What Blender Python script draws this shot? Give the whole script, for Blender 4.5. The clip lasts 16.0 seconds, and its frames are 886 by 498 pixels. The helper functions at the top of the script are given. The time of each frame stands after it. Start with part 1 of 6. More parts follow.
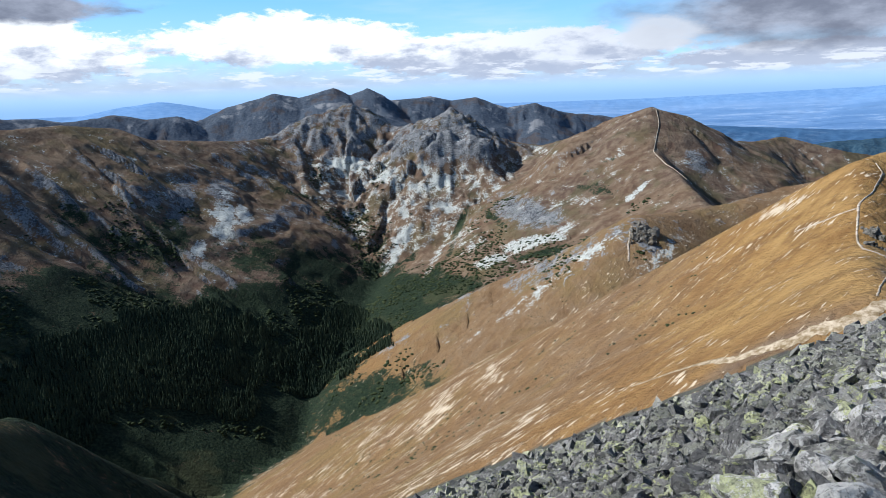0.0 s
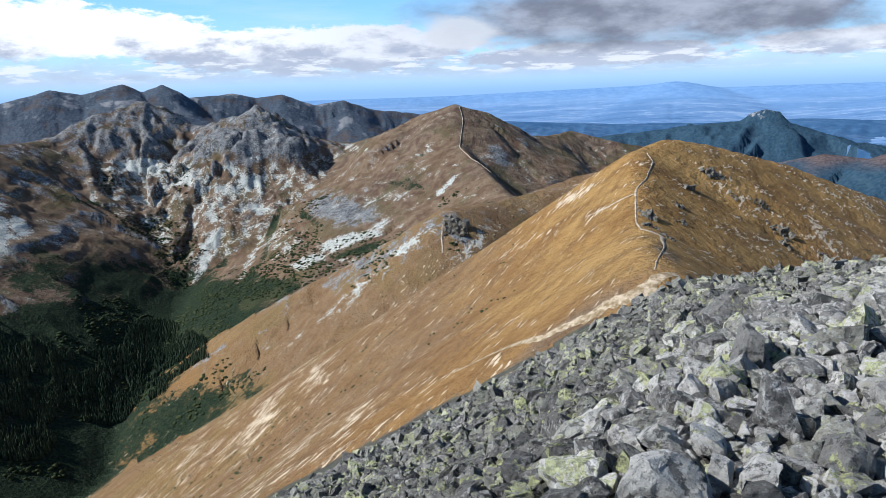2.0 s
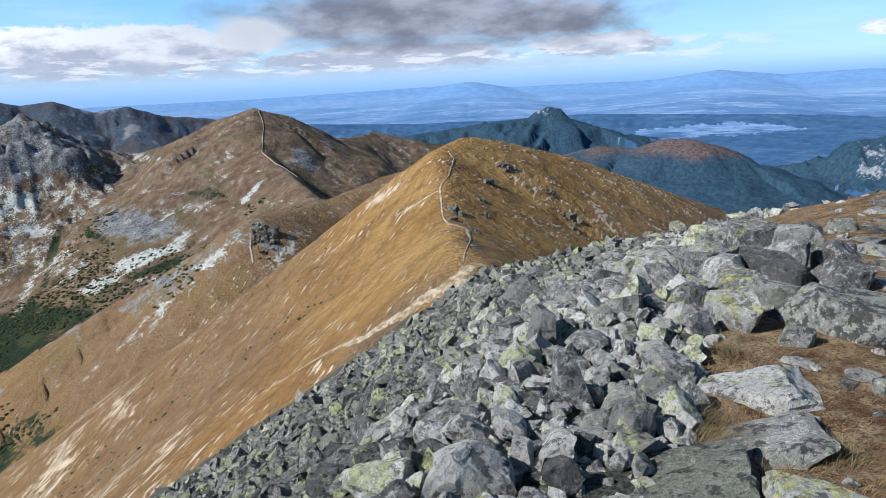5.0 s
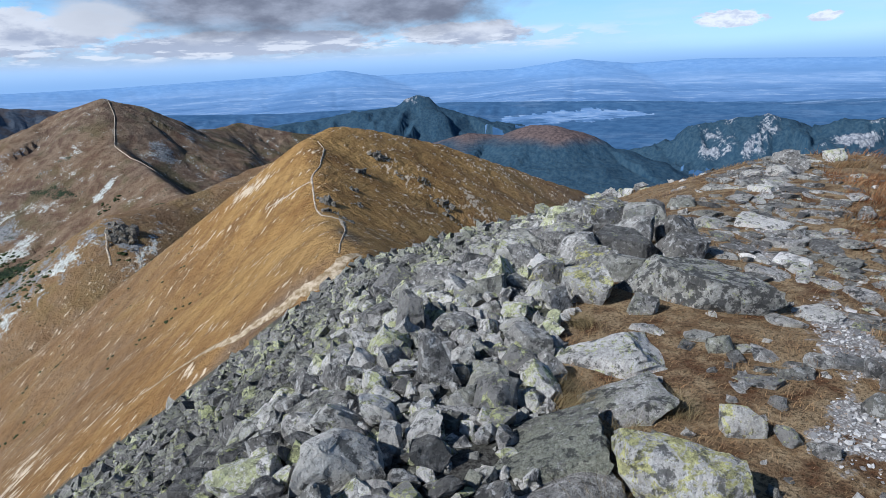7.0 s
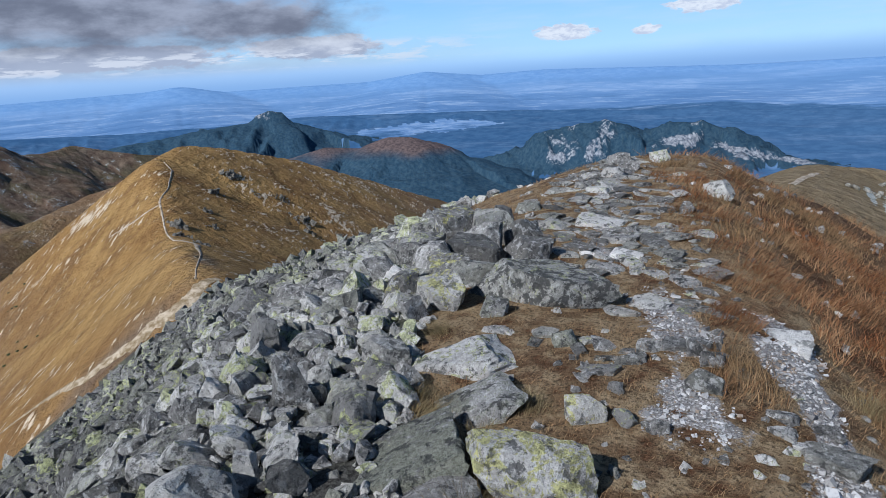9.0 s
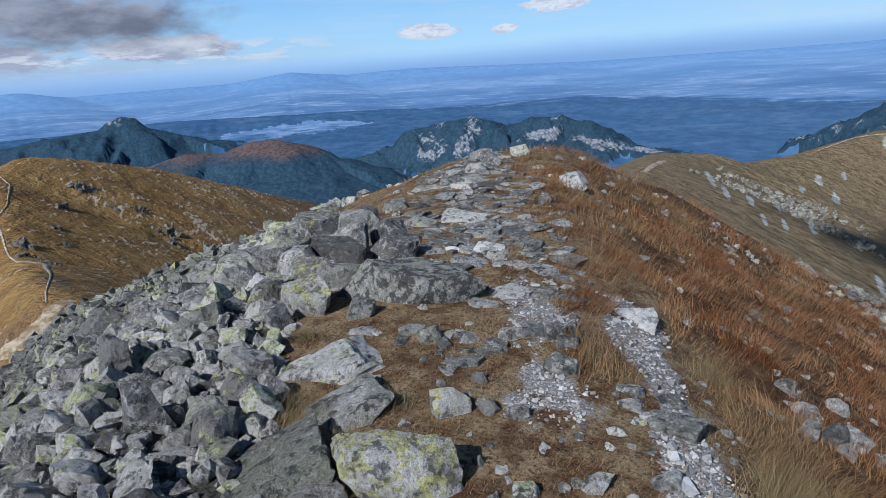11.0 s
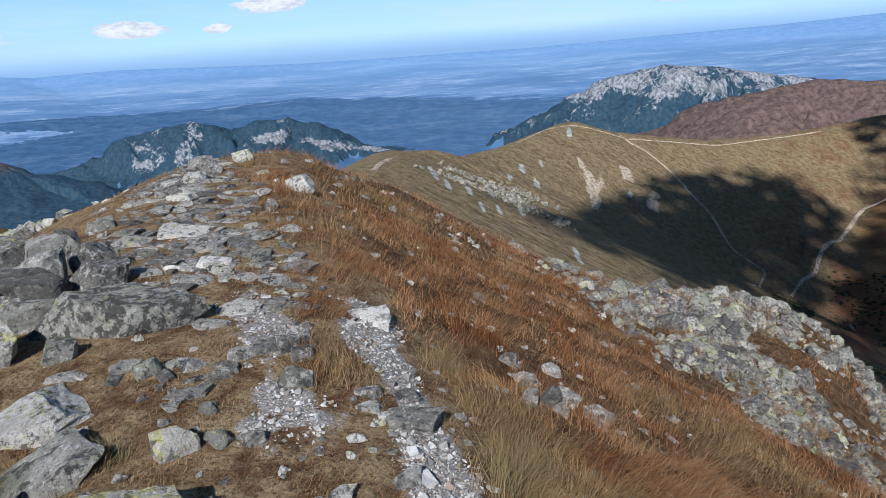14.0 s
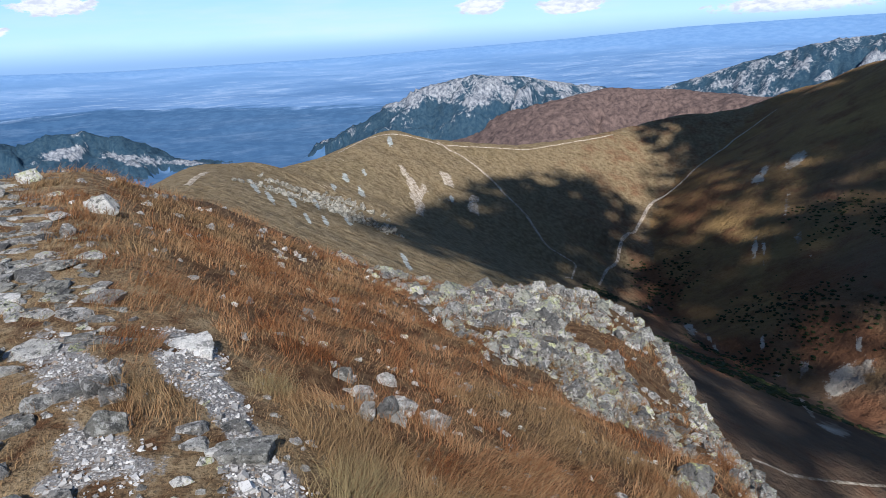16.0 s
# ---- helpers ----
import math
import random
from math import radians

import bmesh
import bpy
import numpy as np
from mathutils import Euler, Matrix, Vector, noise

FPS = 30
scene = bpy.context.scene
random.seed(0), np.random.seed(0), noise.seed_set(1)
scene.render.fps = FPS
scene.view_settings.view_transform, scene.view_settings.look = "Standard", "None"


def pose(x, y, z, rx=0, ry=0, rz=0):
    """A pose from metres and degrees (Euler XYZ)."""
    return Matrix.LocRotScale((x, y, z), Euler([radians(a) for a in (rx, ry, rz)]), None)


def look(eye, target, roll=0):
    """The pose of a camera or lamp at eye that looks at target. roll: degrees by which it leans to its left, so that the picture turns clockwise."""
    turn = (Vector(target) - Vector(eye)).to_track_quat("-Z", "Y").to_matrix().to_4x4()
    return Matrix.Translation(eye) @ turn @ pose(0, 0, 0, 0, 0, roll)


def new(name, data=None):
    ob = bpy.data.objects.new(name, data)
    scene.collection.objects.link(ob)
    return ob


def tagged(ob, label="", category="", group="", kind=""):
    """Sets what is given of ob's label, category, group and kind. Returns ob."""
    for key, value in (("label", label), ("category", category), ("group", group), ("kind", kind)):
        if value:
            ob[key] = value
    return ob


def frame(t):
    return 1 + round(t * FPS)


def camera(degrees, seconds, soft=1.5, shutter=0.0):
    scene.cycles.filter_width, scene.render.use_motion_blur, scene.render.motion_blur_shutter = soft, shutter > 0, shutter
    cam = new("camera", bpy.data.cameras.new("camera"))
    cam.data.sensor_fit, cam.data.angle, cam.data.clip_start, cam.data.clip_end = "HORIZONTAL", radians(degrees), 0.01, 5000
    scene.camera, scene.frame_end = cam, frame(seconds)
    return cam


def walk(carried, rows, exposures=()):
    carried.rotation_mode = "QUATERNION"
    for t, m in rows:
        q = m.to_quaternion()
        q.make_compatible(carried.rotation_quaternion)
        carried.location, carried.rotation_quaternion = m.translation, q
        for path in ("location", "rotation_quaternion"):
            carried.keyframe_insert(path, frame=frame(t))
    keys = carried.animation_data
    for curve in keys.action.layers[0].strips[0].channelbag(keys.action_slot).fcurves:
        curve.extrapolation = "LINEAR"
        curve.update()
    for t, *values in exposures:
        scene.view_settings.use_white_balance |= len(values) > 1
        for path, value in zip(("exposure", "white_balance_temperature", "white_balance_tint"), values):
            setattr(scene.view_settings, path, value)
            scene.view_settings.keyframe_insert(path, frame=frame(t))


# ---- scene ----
# ---- camera ----
LENS = 67.06
# seconds, x, y, z, bearing (clockwise from +y), pitch, lean
PATH = [
    (0.0, -0.19, -0.03, 1.66, -0.37, -12.71, -1.77),
    (0.5, -0.24, -0.04, 1.69, 3.96, -12.95, -1.15),
    (1.0, -0.28, -0.04, 1.71, 8.03, -13.09, -1.14),
    (1.5, -0.25, 0.01, 1.70, 12.34, -13.31, -1.39),
    (2.0, -0.19, 0.07, 1.67, 15.60, -13.38, -1.64),
    (2.5, -0.15, 0.10, 1.65, 18.84, -13.43, -2.09),
    (3.0, -0.12, 0.12, 1.65, 21.00, -13.48, -2.26),
    (3.5, -0.11, 0.13, 1.64, 23.60, -13.39, -2.48),
    (4.0, -0.09, 0.15, 1.62, 25.97, -13.56, -2.37),
    (4.5, -0.05, 0.18, 1.61, 29.03, -13.55, -2.33),
    (7.0, 0.03, 0.13, 1.59, 42.85, -15.15, -2.40),
    (7.5, 0.04, 0.11, 1.59, 46.40, -14.84, -2.24),
    (8.0, 0.05, 0.10, 1.60, 50.01, -14.80, -2.65),
    (8.5, 0.06, 0.08, 1.60, 52.62, -14.75, -3.03),
    (11.0, 0.11, -0.03, 1.60, 65.70, -15.38, -4.14),
    (11.5, 0.15, -0.02, 1.60, 69.95, -15.88, -4.08),
    (12.0, 0.17, -0.02, 1.60, 74.52, -15.57, -3.87),
    (12.5, 0.18, -0.04, 1.60, 78.00, -15.62, -3.79),
    (13.0, 0.19, -0.05, 1.60, 81.56, -15.73, -3.67),
    (13.5, 0.20, -0.07, 1.60, 84.96, -16.17, -3.81),
    (14.0, 0.24, -0.09, 1.59, 88.53, -16.77, -3.83),
    (14.5, 0.26, -0.09, 1.59, 91.73, -17.02, -3.74),
    (15.0, 0.26, -0.10, 1.61, 95.49, -16.91, -3.51),
    (15.5, 0.25, -0.11, 1.62, 100.68, -17.18, -3.44),
    (16.0, 0.28, -0.11, 1.60, 103.80, -16.91, -3.19),
]


def stand(x, y, z, bearing, pitch, lean):
    m = Matrix.Rotation(radians(-bearing), 4, "Z") @ Matrix.Rotation(radians(90 + pitch), 4, "X")
    return Matrix.Translation((x, y, z)) @ m @ Matrix.Rotation(radians(lean), 4, "Z")


cam = camera(LENS, 16.0, soft=0.8)
walk(cam, [(row[0], stand(*row[1:])) for row in PATH], [(0.0, 0.58, 5980, 8), (4.5, 0.50, 6000, 8), (8.0, 0.27, 5780, 9), (11.0, 0.08, 5760, 9), (13.0, 0.24, 6050, 9), (16.0, 0.50, 6150, 10)])

# ---- light ----
SUN_BEARING, SUN_HEIGHT = -81.0, 37.0
world = bpy.data.worlds.new("sky")
scene.world = world
world.use_nodes = True
wn = world.node_tree.nodes
wn.clear()
sun_data = bpy.data.lights.new("sun", "SUN")
sun_data.energy, sun_data.angle, sun_data.color = 5.0, radians(0.53), (1.0, 0.965, 0.915)
sun = new("sun", sun_data)
sb, sh = radians(SUN_BEARING), radians(SUN_HEIGHT)
sun_way = Vector((math.sin(sb) * math.cos(sh), math.cos(sb) * math.cos(sh), math.sin(sh)))
sun.matrix_world = look(sun_way * 100, (0, 0, 0))


class Nodes:
    """Short calls for building a node tree."""

    def __init__(self, tree):
        self.tree, self.n, self.l = tree, tree.nodes, tree.links

    def put(self, kind, **sets):
        node = self.n.new(kind)
        for key, value in sets.items():
            if key == "operation":
                node.operation = value
            elif key == "data_type":
                node.data_type = value
            elif key == "blend_type":
                node.blend_type = value
            elif key == "noise_type":
                node.noise_type = value
            elif key == "attribute_name":
                node.attribute_name = value
            elif key == "feature":
                node.feature = value
        return node

    def wire(self, source, target):
        if isinstance(source, (int, float)):
            target.default_value = source
        elif isinstance(source, tuple):
            target.default_value = source if len(source) == len(target.default_value) else (*source, 1.0)
        else:
            self.l.new(source, target)

    def math(self, operation, a, b=0.0, c=0.0, clamp=False):
        node = self.put("ShaderNodeMath", operation=operation)
        node.use_clamp = clamp
        for source, slot in zip((a, b, c), node.inputs):
            self.wire(source, slot)
        return node.outputs[0]

    def mix(self, factor, a, b, blend="MIX"):
        node = self.put("ShaderNodeMix", data_type="RGBA", blend_type=blend)
        node.clamp_factor = True
        self.wire(factor, node.inputs[0])
        self.wire(a, node.inputs[6])
        self.wire(b, node.inputs[7])
        return node.outputs[2]

    def noise(self, vector, scale, detail=4.0, rough=0.55, distortion=0.0):
        node = self.put("ShaderNodeTexNoise")
        self.wire(vector, node.inputs["Vector"])
        node.inputs["Scale"].default_value = scale
        node.inputs["Detail"].default_value = detail
        node.inputs["Roughness"].default_value = rough
        node.inputs["Distortion"].default_value = distortion
        return node.outputs["Fac"]

    def voronoi(self, vector, scale, feature="F1", random=1.0):
        node = self.put("ShaderNodeTexVoronoi", feature=feature)
        self.wire(vector, node.inputs["Vector"])
        node.inputs["Scale"].default_value = scale
        node.inputs["Randomness"].default_value = random
        return node

    def step(self, value, low, high, to_low=0.0, to_high=1.0):
        node = self.put("ShaderNodeMapRange")
        node.interpolation_type = "SMOOTHSTEP"
        for source, slot in zip((value, low, high, to_low, to_high), node.inputs):
            self.wire(source, slot)
        return node.outputs[0]

    def stretch(self, vector, scale, turn=(0, 0, 0)):
        node = self.put("ShaderNodeMapping")
        self.wire(vector, node.inputs[0])
        node.inputs["Rotation"].default_value = [radians(a) for a in turn]
        node.inputs["Scale"].default_value = scale
        return node.outputs[0]

    def bump(self, height, strength, distance):
        node = self.put("ShaderNodeBump")
        node.inputs["Strength"].default_value = strength
        node.inputs["Distance"].default_value = distance
        self.wire(height, node.inputs["Height"])
        return node.outputs[0]

    def dot(self, vector, other):
        node = self.put("ShaderNodeVectorMath", operation="DOT_PRODUCT")
        self.wire(vector, node.inputs[0])
        self.wire(other, node.inputs[1])
        return node.outputs["Value"]

    def attribute(self, name):
        return self.put("ShaderNodeAttribute", attribute_name=name).outputs["Fac"]


def make_sky():
    w = Nodes(world.node_tree)
    sky = w.put("ShaderNodeTexSky")
    sky.sky_type, sky.sun_disc = "NISHITA", False
    sky.sun_elevation, sky.sun_rotation = sh, sb
    sky.altitude, sky.air_density, sky.dust_density, sky.ozone_density = 2000, 1.0, 0.6, 1.5
    way = w.put("ShaderNodeTexCoord").outputs["Generated"]
    split = w.put("ShaderNodeSeparateXYZ")
    w.wire(way, split.inputs[0])
    x, y, z = split.outputs
    height = w.math("ARCTAN2", z, w.math("SQRT", w.math("ADD", w.math("MULTIPLY", x, x), w.math("MULTIPLY", y, y))))
    bearing = w.math("ARCTAN2", x, y)
    # degrees
    el = w.math("MULTIPLY", height, 57.2958)
    az = w.math("MULTIPLY", bearing, 57.2958)
    flat = w.put("ShaderNodeCombineXYZ")
    w.wire(az, flat.inputs[0])
    w.wire(w.math("MULTIPLY", el, 2.4), flat.inputs[1])
    place = flat.outputs[0]
    big = w.noise(place, 0.085, 7.0, 0.6, 0.4)
    fine = w.noise(place, 0.32, 6.0, 0.6, 0.3)
    tiny = w.noise(place, 1.0, 5.0, 0.62, 0.3)

    def patch(a, e, wide, high, soft=0.5, rag=1.0, curl=0.0):
        """1 inside an oval of the sky, 0 outside, with a ragged edge."""
        dx = w.math("DIVIDE", w.math("SUBTRACT", az, a), wide)
        dy = w.math("DIVIDE", w.math("SUBTRACT", el, e), high)
        d = w.math("SQRT", w.math("ADD", w.math("MULTIPLY", dx, dx), w.math("MULTIPLY", dy, dy)))
        d = w.math("ADD", d, w.math("MULTIPLY", w.math("SUBTRACT", big, 0.5), 1.5 * rag))
        d = w.math("ADD", d, w.math("MULTIPLY", w.math("SUBTRACT", fine, 0.5), 0.9 * rag))
        if curl:
            d = w.math("ADD", d, w.math("MULTIPLY", w.math("SUBTRACT", tiny, 0.5), curl))
        return w.step(d, 1.0 + soft * 0.4, 1.0 - soft * 0.6)

    def most(*values):
        out = values[0]
        for v in values[1:]:
            out = w.math("MAXIMUM", out, v)
        return out

    base = w.mix(w.step(el, 0.0, 13.0), (6.2, 9.8, 12.8), (1.3, 5.5, 11.6))
    base = w.mix(w.step(el, 8.5, 24.0), base, (0.30, 1.0, 2.6))
    blue = w.mix(0.85, sky.outputs[0], base)
    # thin high veil
    veil = w.math("MULTIPLY", w.step(w.noise(w.stretch(place, (0.35, 1.0, 1.0)), 0.10, 5.0, 0.6), 0.45, 0.75), w.step(az, 20.0, 75.0, 0.35, 0.6))
    colour = w.mix(veil, blue, (8.8, 9.6, 10.4))
    # bright cumulus banks over the far ridge, grey underneath
    bank = most(patch(-13, 4.7, 11, 1.9, 0.22, 1.0, 0.5), patch(-34, 3.9, 12, 2.4, 0.22, 1.0, 0.5), patch(6, 3.5, 14, 1.7, 0.25, 1.0, 0.6), patch(28, 2.4, 12, 0.9, 0.3, 1.0, 0.8), patch(45, 2.7, 6, 0.9, 0.3, 1.0, 0.8))
    lit = w.step(w.math("ADD", w.noise(place, 0.22, 6.0, 0.6), w.math("MULTIPLY", w.math("SUBTRACT", el, 3.4), 0.09)), 0.38, 0.60)
    shade = w.mix(w.math("MULTIPLY", lit, w.step(az, 14.0, -6.0, 0.55, 1.0)), (5.0, 5.4, 6.6), (11.6, 11.6, 11.8))
    colour = w.mix(bank, colour, shade)
    # a low grey layer on the horizon
    low = w.math("MULTIPLY", w.step(w.math("ADD", el, w.math("MULTIPLY", fine, 2.0)), 4.8, 2.2), w.step(az, 70.0, 25.0))
    colour = w.mix(w.math("MULTIPLY", low, 0.8), colour, w.mix(fine, (4.3, 4.9, 6.4), (7.0, 7.6, 8.8)))
    wisps = w.math("MULTIPLY", w.step(w.noise(w.stretch(place, (0.5, 1.2, 1.0)), 0.55, 5.0, 0.6), 0.50, 0.60), w.math("MULTIPLY", w.step(w.math("ABSOLUTE", w.math("SUBTRACT", el, 2.1)), 1.2, 0.4), w.step(az, 64.0, 48.0)))
    colour = w.mix(w.math("MULTIPLY", wisps, 0.8), colour, (9.6, 9.8, 10.4))
    # the large dark cloud
    dark = most(patch(30, 5.6, 14, 2.7, 0.9, 0.6), patch(-31, 7.2, 8, 1.0), patch(40, 4.9, 9, 2.2, 0.8))
    colour = w.mix(dark, colour, w.mix(w.step(w.noise(place, 0.16, 6.0, 0.6), 0.35, 0.68), (2.3, 2.5, 3.2), (4.9, 5.2, 6.2)))
    puff = patch(17.2, 4.4, 3.0, 1.3, 0.6)
    colour = w.mix(w.math("MULTIPLY", puff, 0.85), colour, (7.6, 7.8, 8.4))
    # small fair-weather clouds
    small = most(patch(65.6, 2.7, 2.4, 0.62, 0.25, 0.5, 1.6), patch(72, 2.5, 1.1, 0.35, 0.25, 0.5, 1.6), patch(76.2, 4.1, 3.0, 0.65, 0.25, 0.5, 1.6), patch(108, 2.9, 1.9, 0.6, 0.25, 0.5, 1.6), patch(115, 2.5, 2.4, 0.6, 0.25, 0.5, 1.6),
                 patch(132, 1.6, 6, 0.6, 0.3, 0.8, 1.4))
    colour = w.mix(small, colour, w.mix(w.step(tiny, 0.35, 0.60), (7.4, 8.0, 9.4), (10.4, 10.7, 11.2)))
    # lilac haze along the horizon
    edge = w.math("ADD", el, w.math("MULTIPLY", w.math("SUBTRACT", big, 0.5), 0.8))
    colour = w.mix(w.math("MULTIPLY", w.step(edge, 1.7, 0.5), 0.75), colour, (4.8, 7.5, 11.6))
    colour = w.mix(w.step(el, 1.0, -0.4), colour, (3.5, 5.8, 9.6))
    ground = w.put("ShaderNodeBackground")
    w.wire(colour, ground.inputs[0])
    ground.inputs[1].default_value = 0.068
    w.wire(ground.outputs[0], w.put("ShaderNodeOutputWorld").inputs[0])


make_sky()

# ---- materials ----
def surface(name):
    material = bpy.data.materials.new(name)
    material.use_nodes = True
    material.node_tree.nodes.clear()
    m = Nodes(material.node_tree)
    shader = m.put("ShaderNodeBsdfPrincipled")
    m.wire(shader.outputs[0], m.put("ShaderNodeOutputMaterial").inputs[0])
    shader.inputs["Specular IOR Level"].default_value = 0.06
    return material, m, shader


def finish(m, shader, colour, rough, normal=None):
    m.wire(colour, shader.inputs["Base Color"])
    m.wire(rough, shader.inputs["Roughness"])
    if normal is not None:
        m.wire(normal, shader.inputs["Normal"])


def mountain_material():
    """Alpine slopes: dry grass, heath, dwarf pine, scree and bare rock, from the masks on the mesh."""
    material, m, shader = surface("mountain_slope")
    place = m.put("ShaderNodeNewGeometry").outputs["Position"]
    a = m.noise(place, 0.011, 6.0, 0.6)
    b = m.noise(place, 0.05, 6.0, 0.62)
    c = m.noise(place, 0.28, 5.0, 0.65)
    # streaks that run down the fall line of the golden flank
    run = m.put("ShaderNodeCombineXYZ")
    m.wire(m.math("MULTIPLY", m.dot(place, (0.788, 0.616, 0.0)), 0.26), run.inputs[0])
    m.wire(m.dot(place, (0.616, -0.788, 0.0)), run.inputs[1])
    fall = run.outputs[0]
    long_grain = m.noise(fall, 0.10, 6.0, 0.65)
    fine_grain = m.noise(fall, 0.42, 5.0, 0.65)
    grass = m.mix(m.step(a, 0.35, 0.65), (0.235, 0.130, 0.046), (0.330, 0.202, 0.076))
    flank = m.math("SUBTRACT", 1.0, m.attribute("open"))
    grass = m.mix(m.math("MULTIPLY", m.math("MULTIPLY", m.step(long_grain, 0.42, 0.68), flank), 0.55), grass, (0.120, 0.060, 0.022))
    grass = m.mix(m.math("MULTIPLY", m.step(b, 0.48, 0.62), 0.45), grass, (0.115, 0.063, 0.027))
    grass = m.mix(m.math("MULTIPLY", m.math("MULTIPLY", m.step(fine_grain, 0.50, 0.72), flank), 0.34), grass, (0.40, 0.27, 0.125))
    grass = m.mix(m.attribute("open"), grass, m.mix(m.step(c, 0.3, 0.7), (0.135, 0.098, 0.052), (0.30, 0.232, 0.138)))
    heath = m.mix(m.step(b, 0.35, 0.62), (0.092, 0.060, 0.044), (0.165, 0.122, 0.086))
    heath = m.mix(m.math("MULTIPLY", m.step(a, 0.5, 0.62), 0.6), heath, (0.062, 0.060, 0.030))
    colour = m.mix(m.attribute("heath"), grass, heath)
    pine = m.mix(m.step(c, 0.35, 0.7), (0.009, 0.017, 0.011), (0.032, 0.045, 0.024))
    pine = m.mix(m.math("MULTIPLY", m.step(a, 0.55, 0.66), 0.55), pine, (0.060, 0.062, 0.030))
    # rock and scree are tinted cool, a little distance haze painted in
    rock = m.mix(m.step(m.math("ADD", m.math("MULTIPLY", c, 0.55), m.math("MULTIPLY", b, 0.45)), 0.40, 0.60), (0.044, 0.048, 0.055), (0.235, 0.24, 0.245))
    rock = m.mix(m.math("MULTIPLY", m.step(b, 0.5, 0.7), 0.2), rock, (0.115, 0.082, 0.050))
    scree = m.mix(m.step(c, 0.3, 0.7), (0.25, 0.26, 0.245), (0.50, 0.515, 0.48))
    scree = m.mix(m.step(m.attribute("rust"), 0.05, 0.25), scree, m.mix(m.step(b, 0.35, 0.65), (0.20, 0.15, 0.11), (0.46, 0.41, 0.34)))

    def ragged(name, shift, low=0.38, high=0.60):
        moved = m.put("ShaderNodeVectorMath", operation="ADD")
        m.wire(place, moved.inputs[0])
        moved.inputs[1].default_value = (shift, -2 * shift, 0.0)
        value = m.math("ADD", m.attribute(name), m.math("MULTIPLY", m.math("SUBTRACT", m.noise(moved.outputs[0], 0.026, 6.0, 0.70), 0.5), 1.45))
        value = m.math("ADD", value, m.math("MULTIPLY", m.math("SUBTRACT", c, 0.5), 1.0))
        value = m.math("ADD", value, m.math("MULTIPLY", m.math("SUBTRACT", b, 0.5), 0.8))
        return m.step(value, low, high)

    colour = m.mix(m.math("MULTIPLY", m.step(m.math("ADD", m.attribute("rust"), m.math("MULTIPLY", m.math("SUBTRACT", b, 0.5), 1.6)), 0.15, 0.75), 0.8), colour, m.mix(c, (0.085, 0.034, 0.018), (0.21, 0.092, 0.048)))
    colour = m.mix(ragged("rock", 310.0), colour, rock)
    colour = m.mix(ragged("scree", 770.0), colour, scree)
    colour = m.mix(ragged("pine", 1340.0), colour, pine)
    pale = m.mix(c, (0.38, 0.29, 0.19), (0.66, 0.56, 0.43))
    bits = m.math("ADD", m.math("MULTIPLY", fine_grain, 0.62), m.math("MULTIPLY", b, 0.38))
    stones = m.math("MULTIPLY", m.step(m.math("ADD", bits, m.math("MULTIPLY", m.attribute("streak"), 0.11)), 0.64, 0.675), m.step(m.attribute("streak"), 0.05, 0.3))
    colour = m.mix(stones, colour, pale)
    relief = m.math("ADD", m.math("MULTIPLY", b, 4.5), m.math("MULTIPLY", c, 1.5))
    relief = m.math("ADD", relief, m.math("MULTIPLY", m.math("MULTIPLY", fine_grain, flank), 0.5))
    finish(m, shader, colour, 0.95, m.bump(m.math("MULTIPLY", relief, 1.5), 1.0, 1.0))
    return material


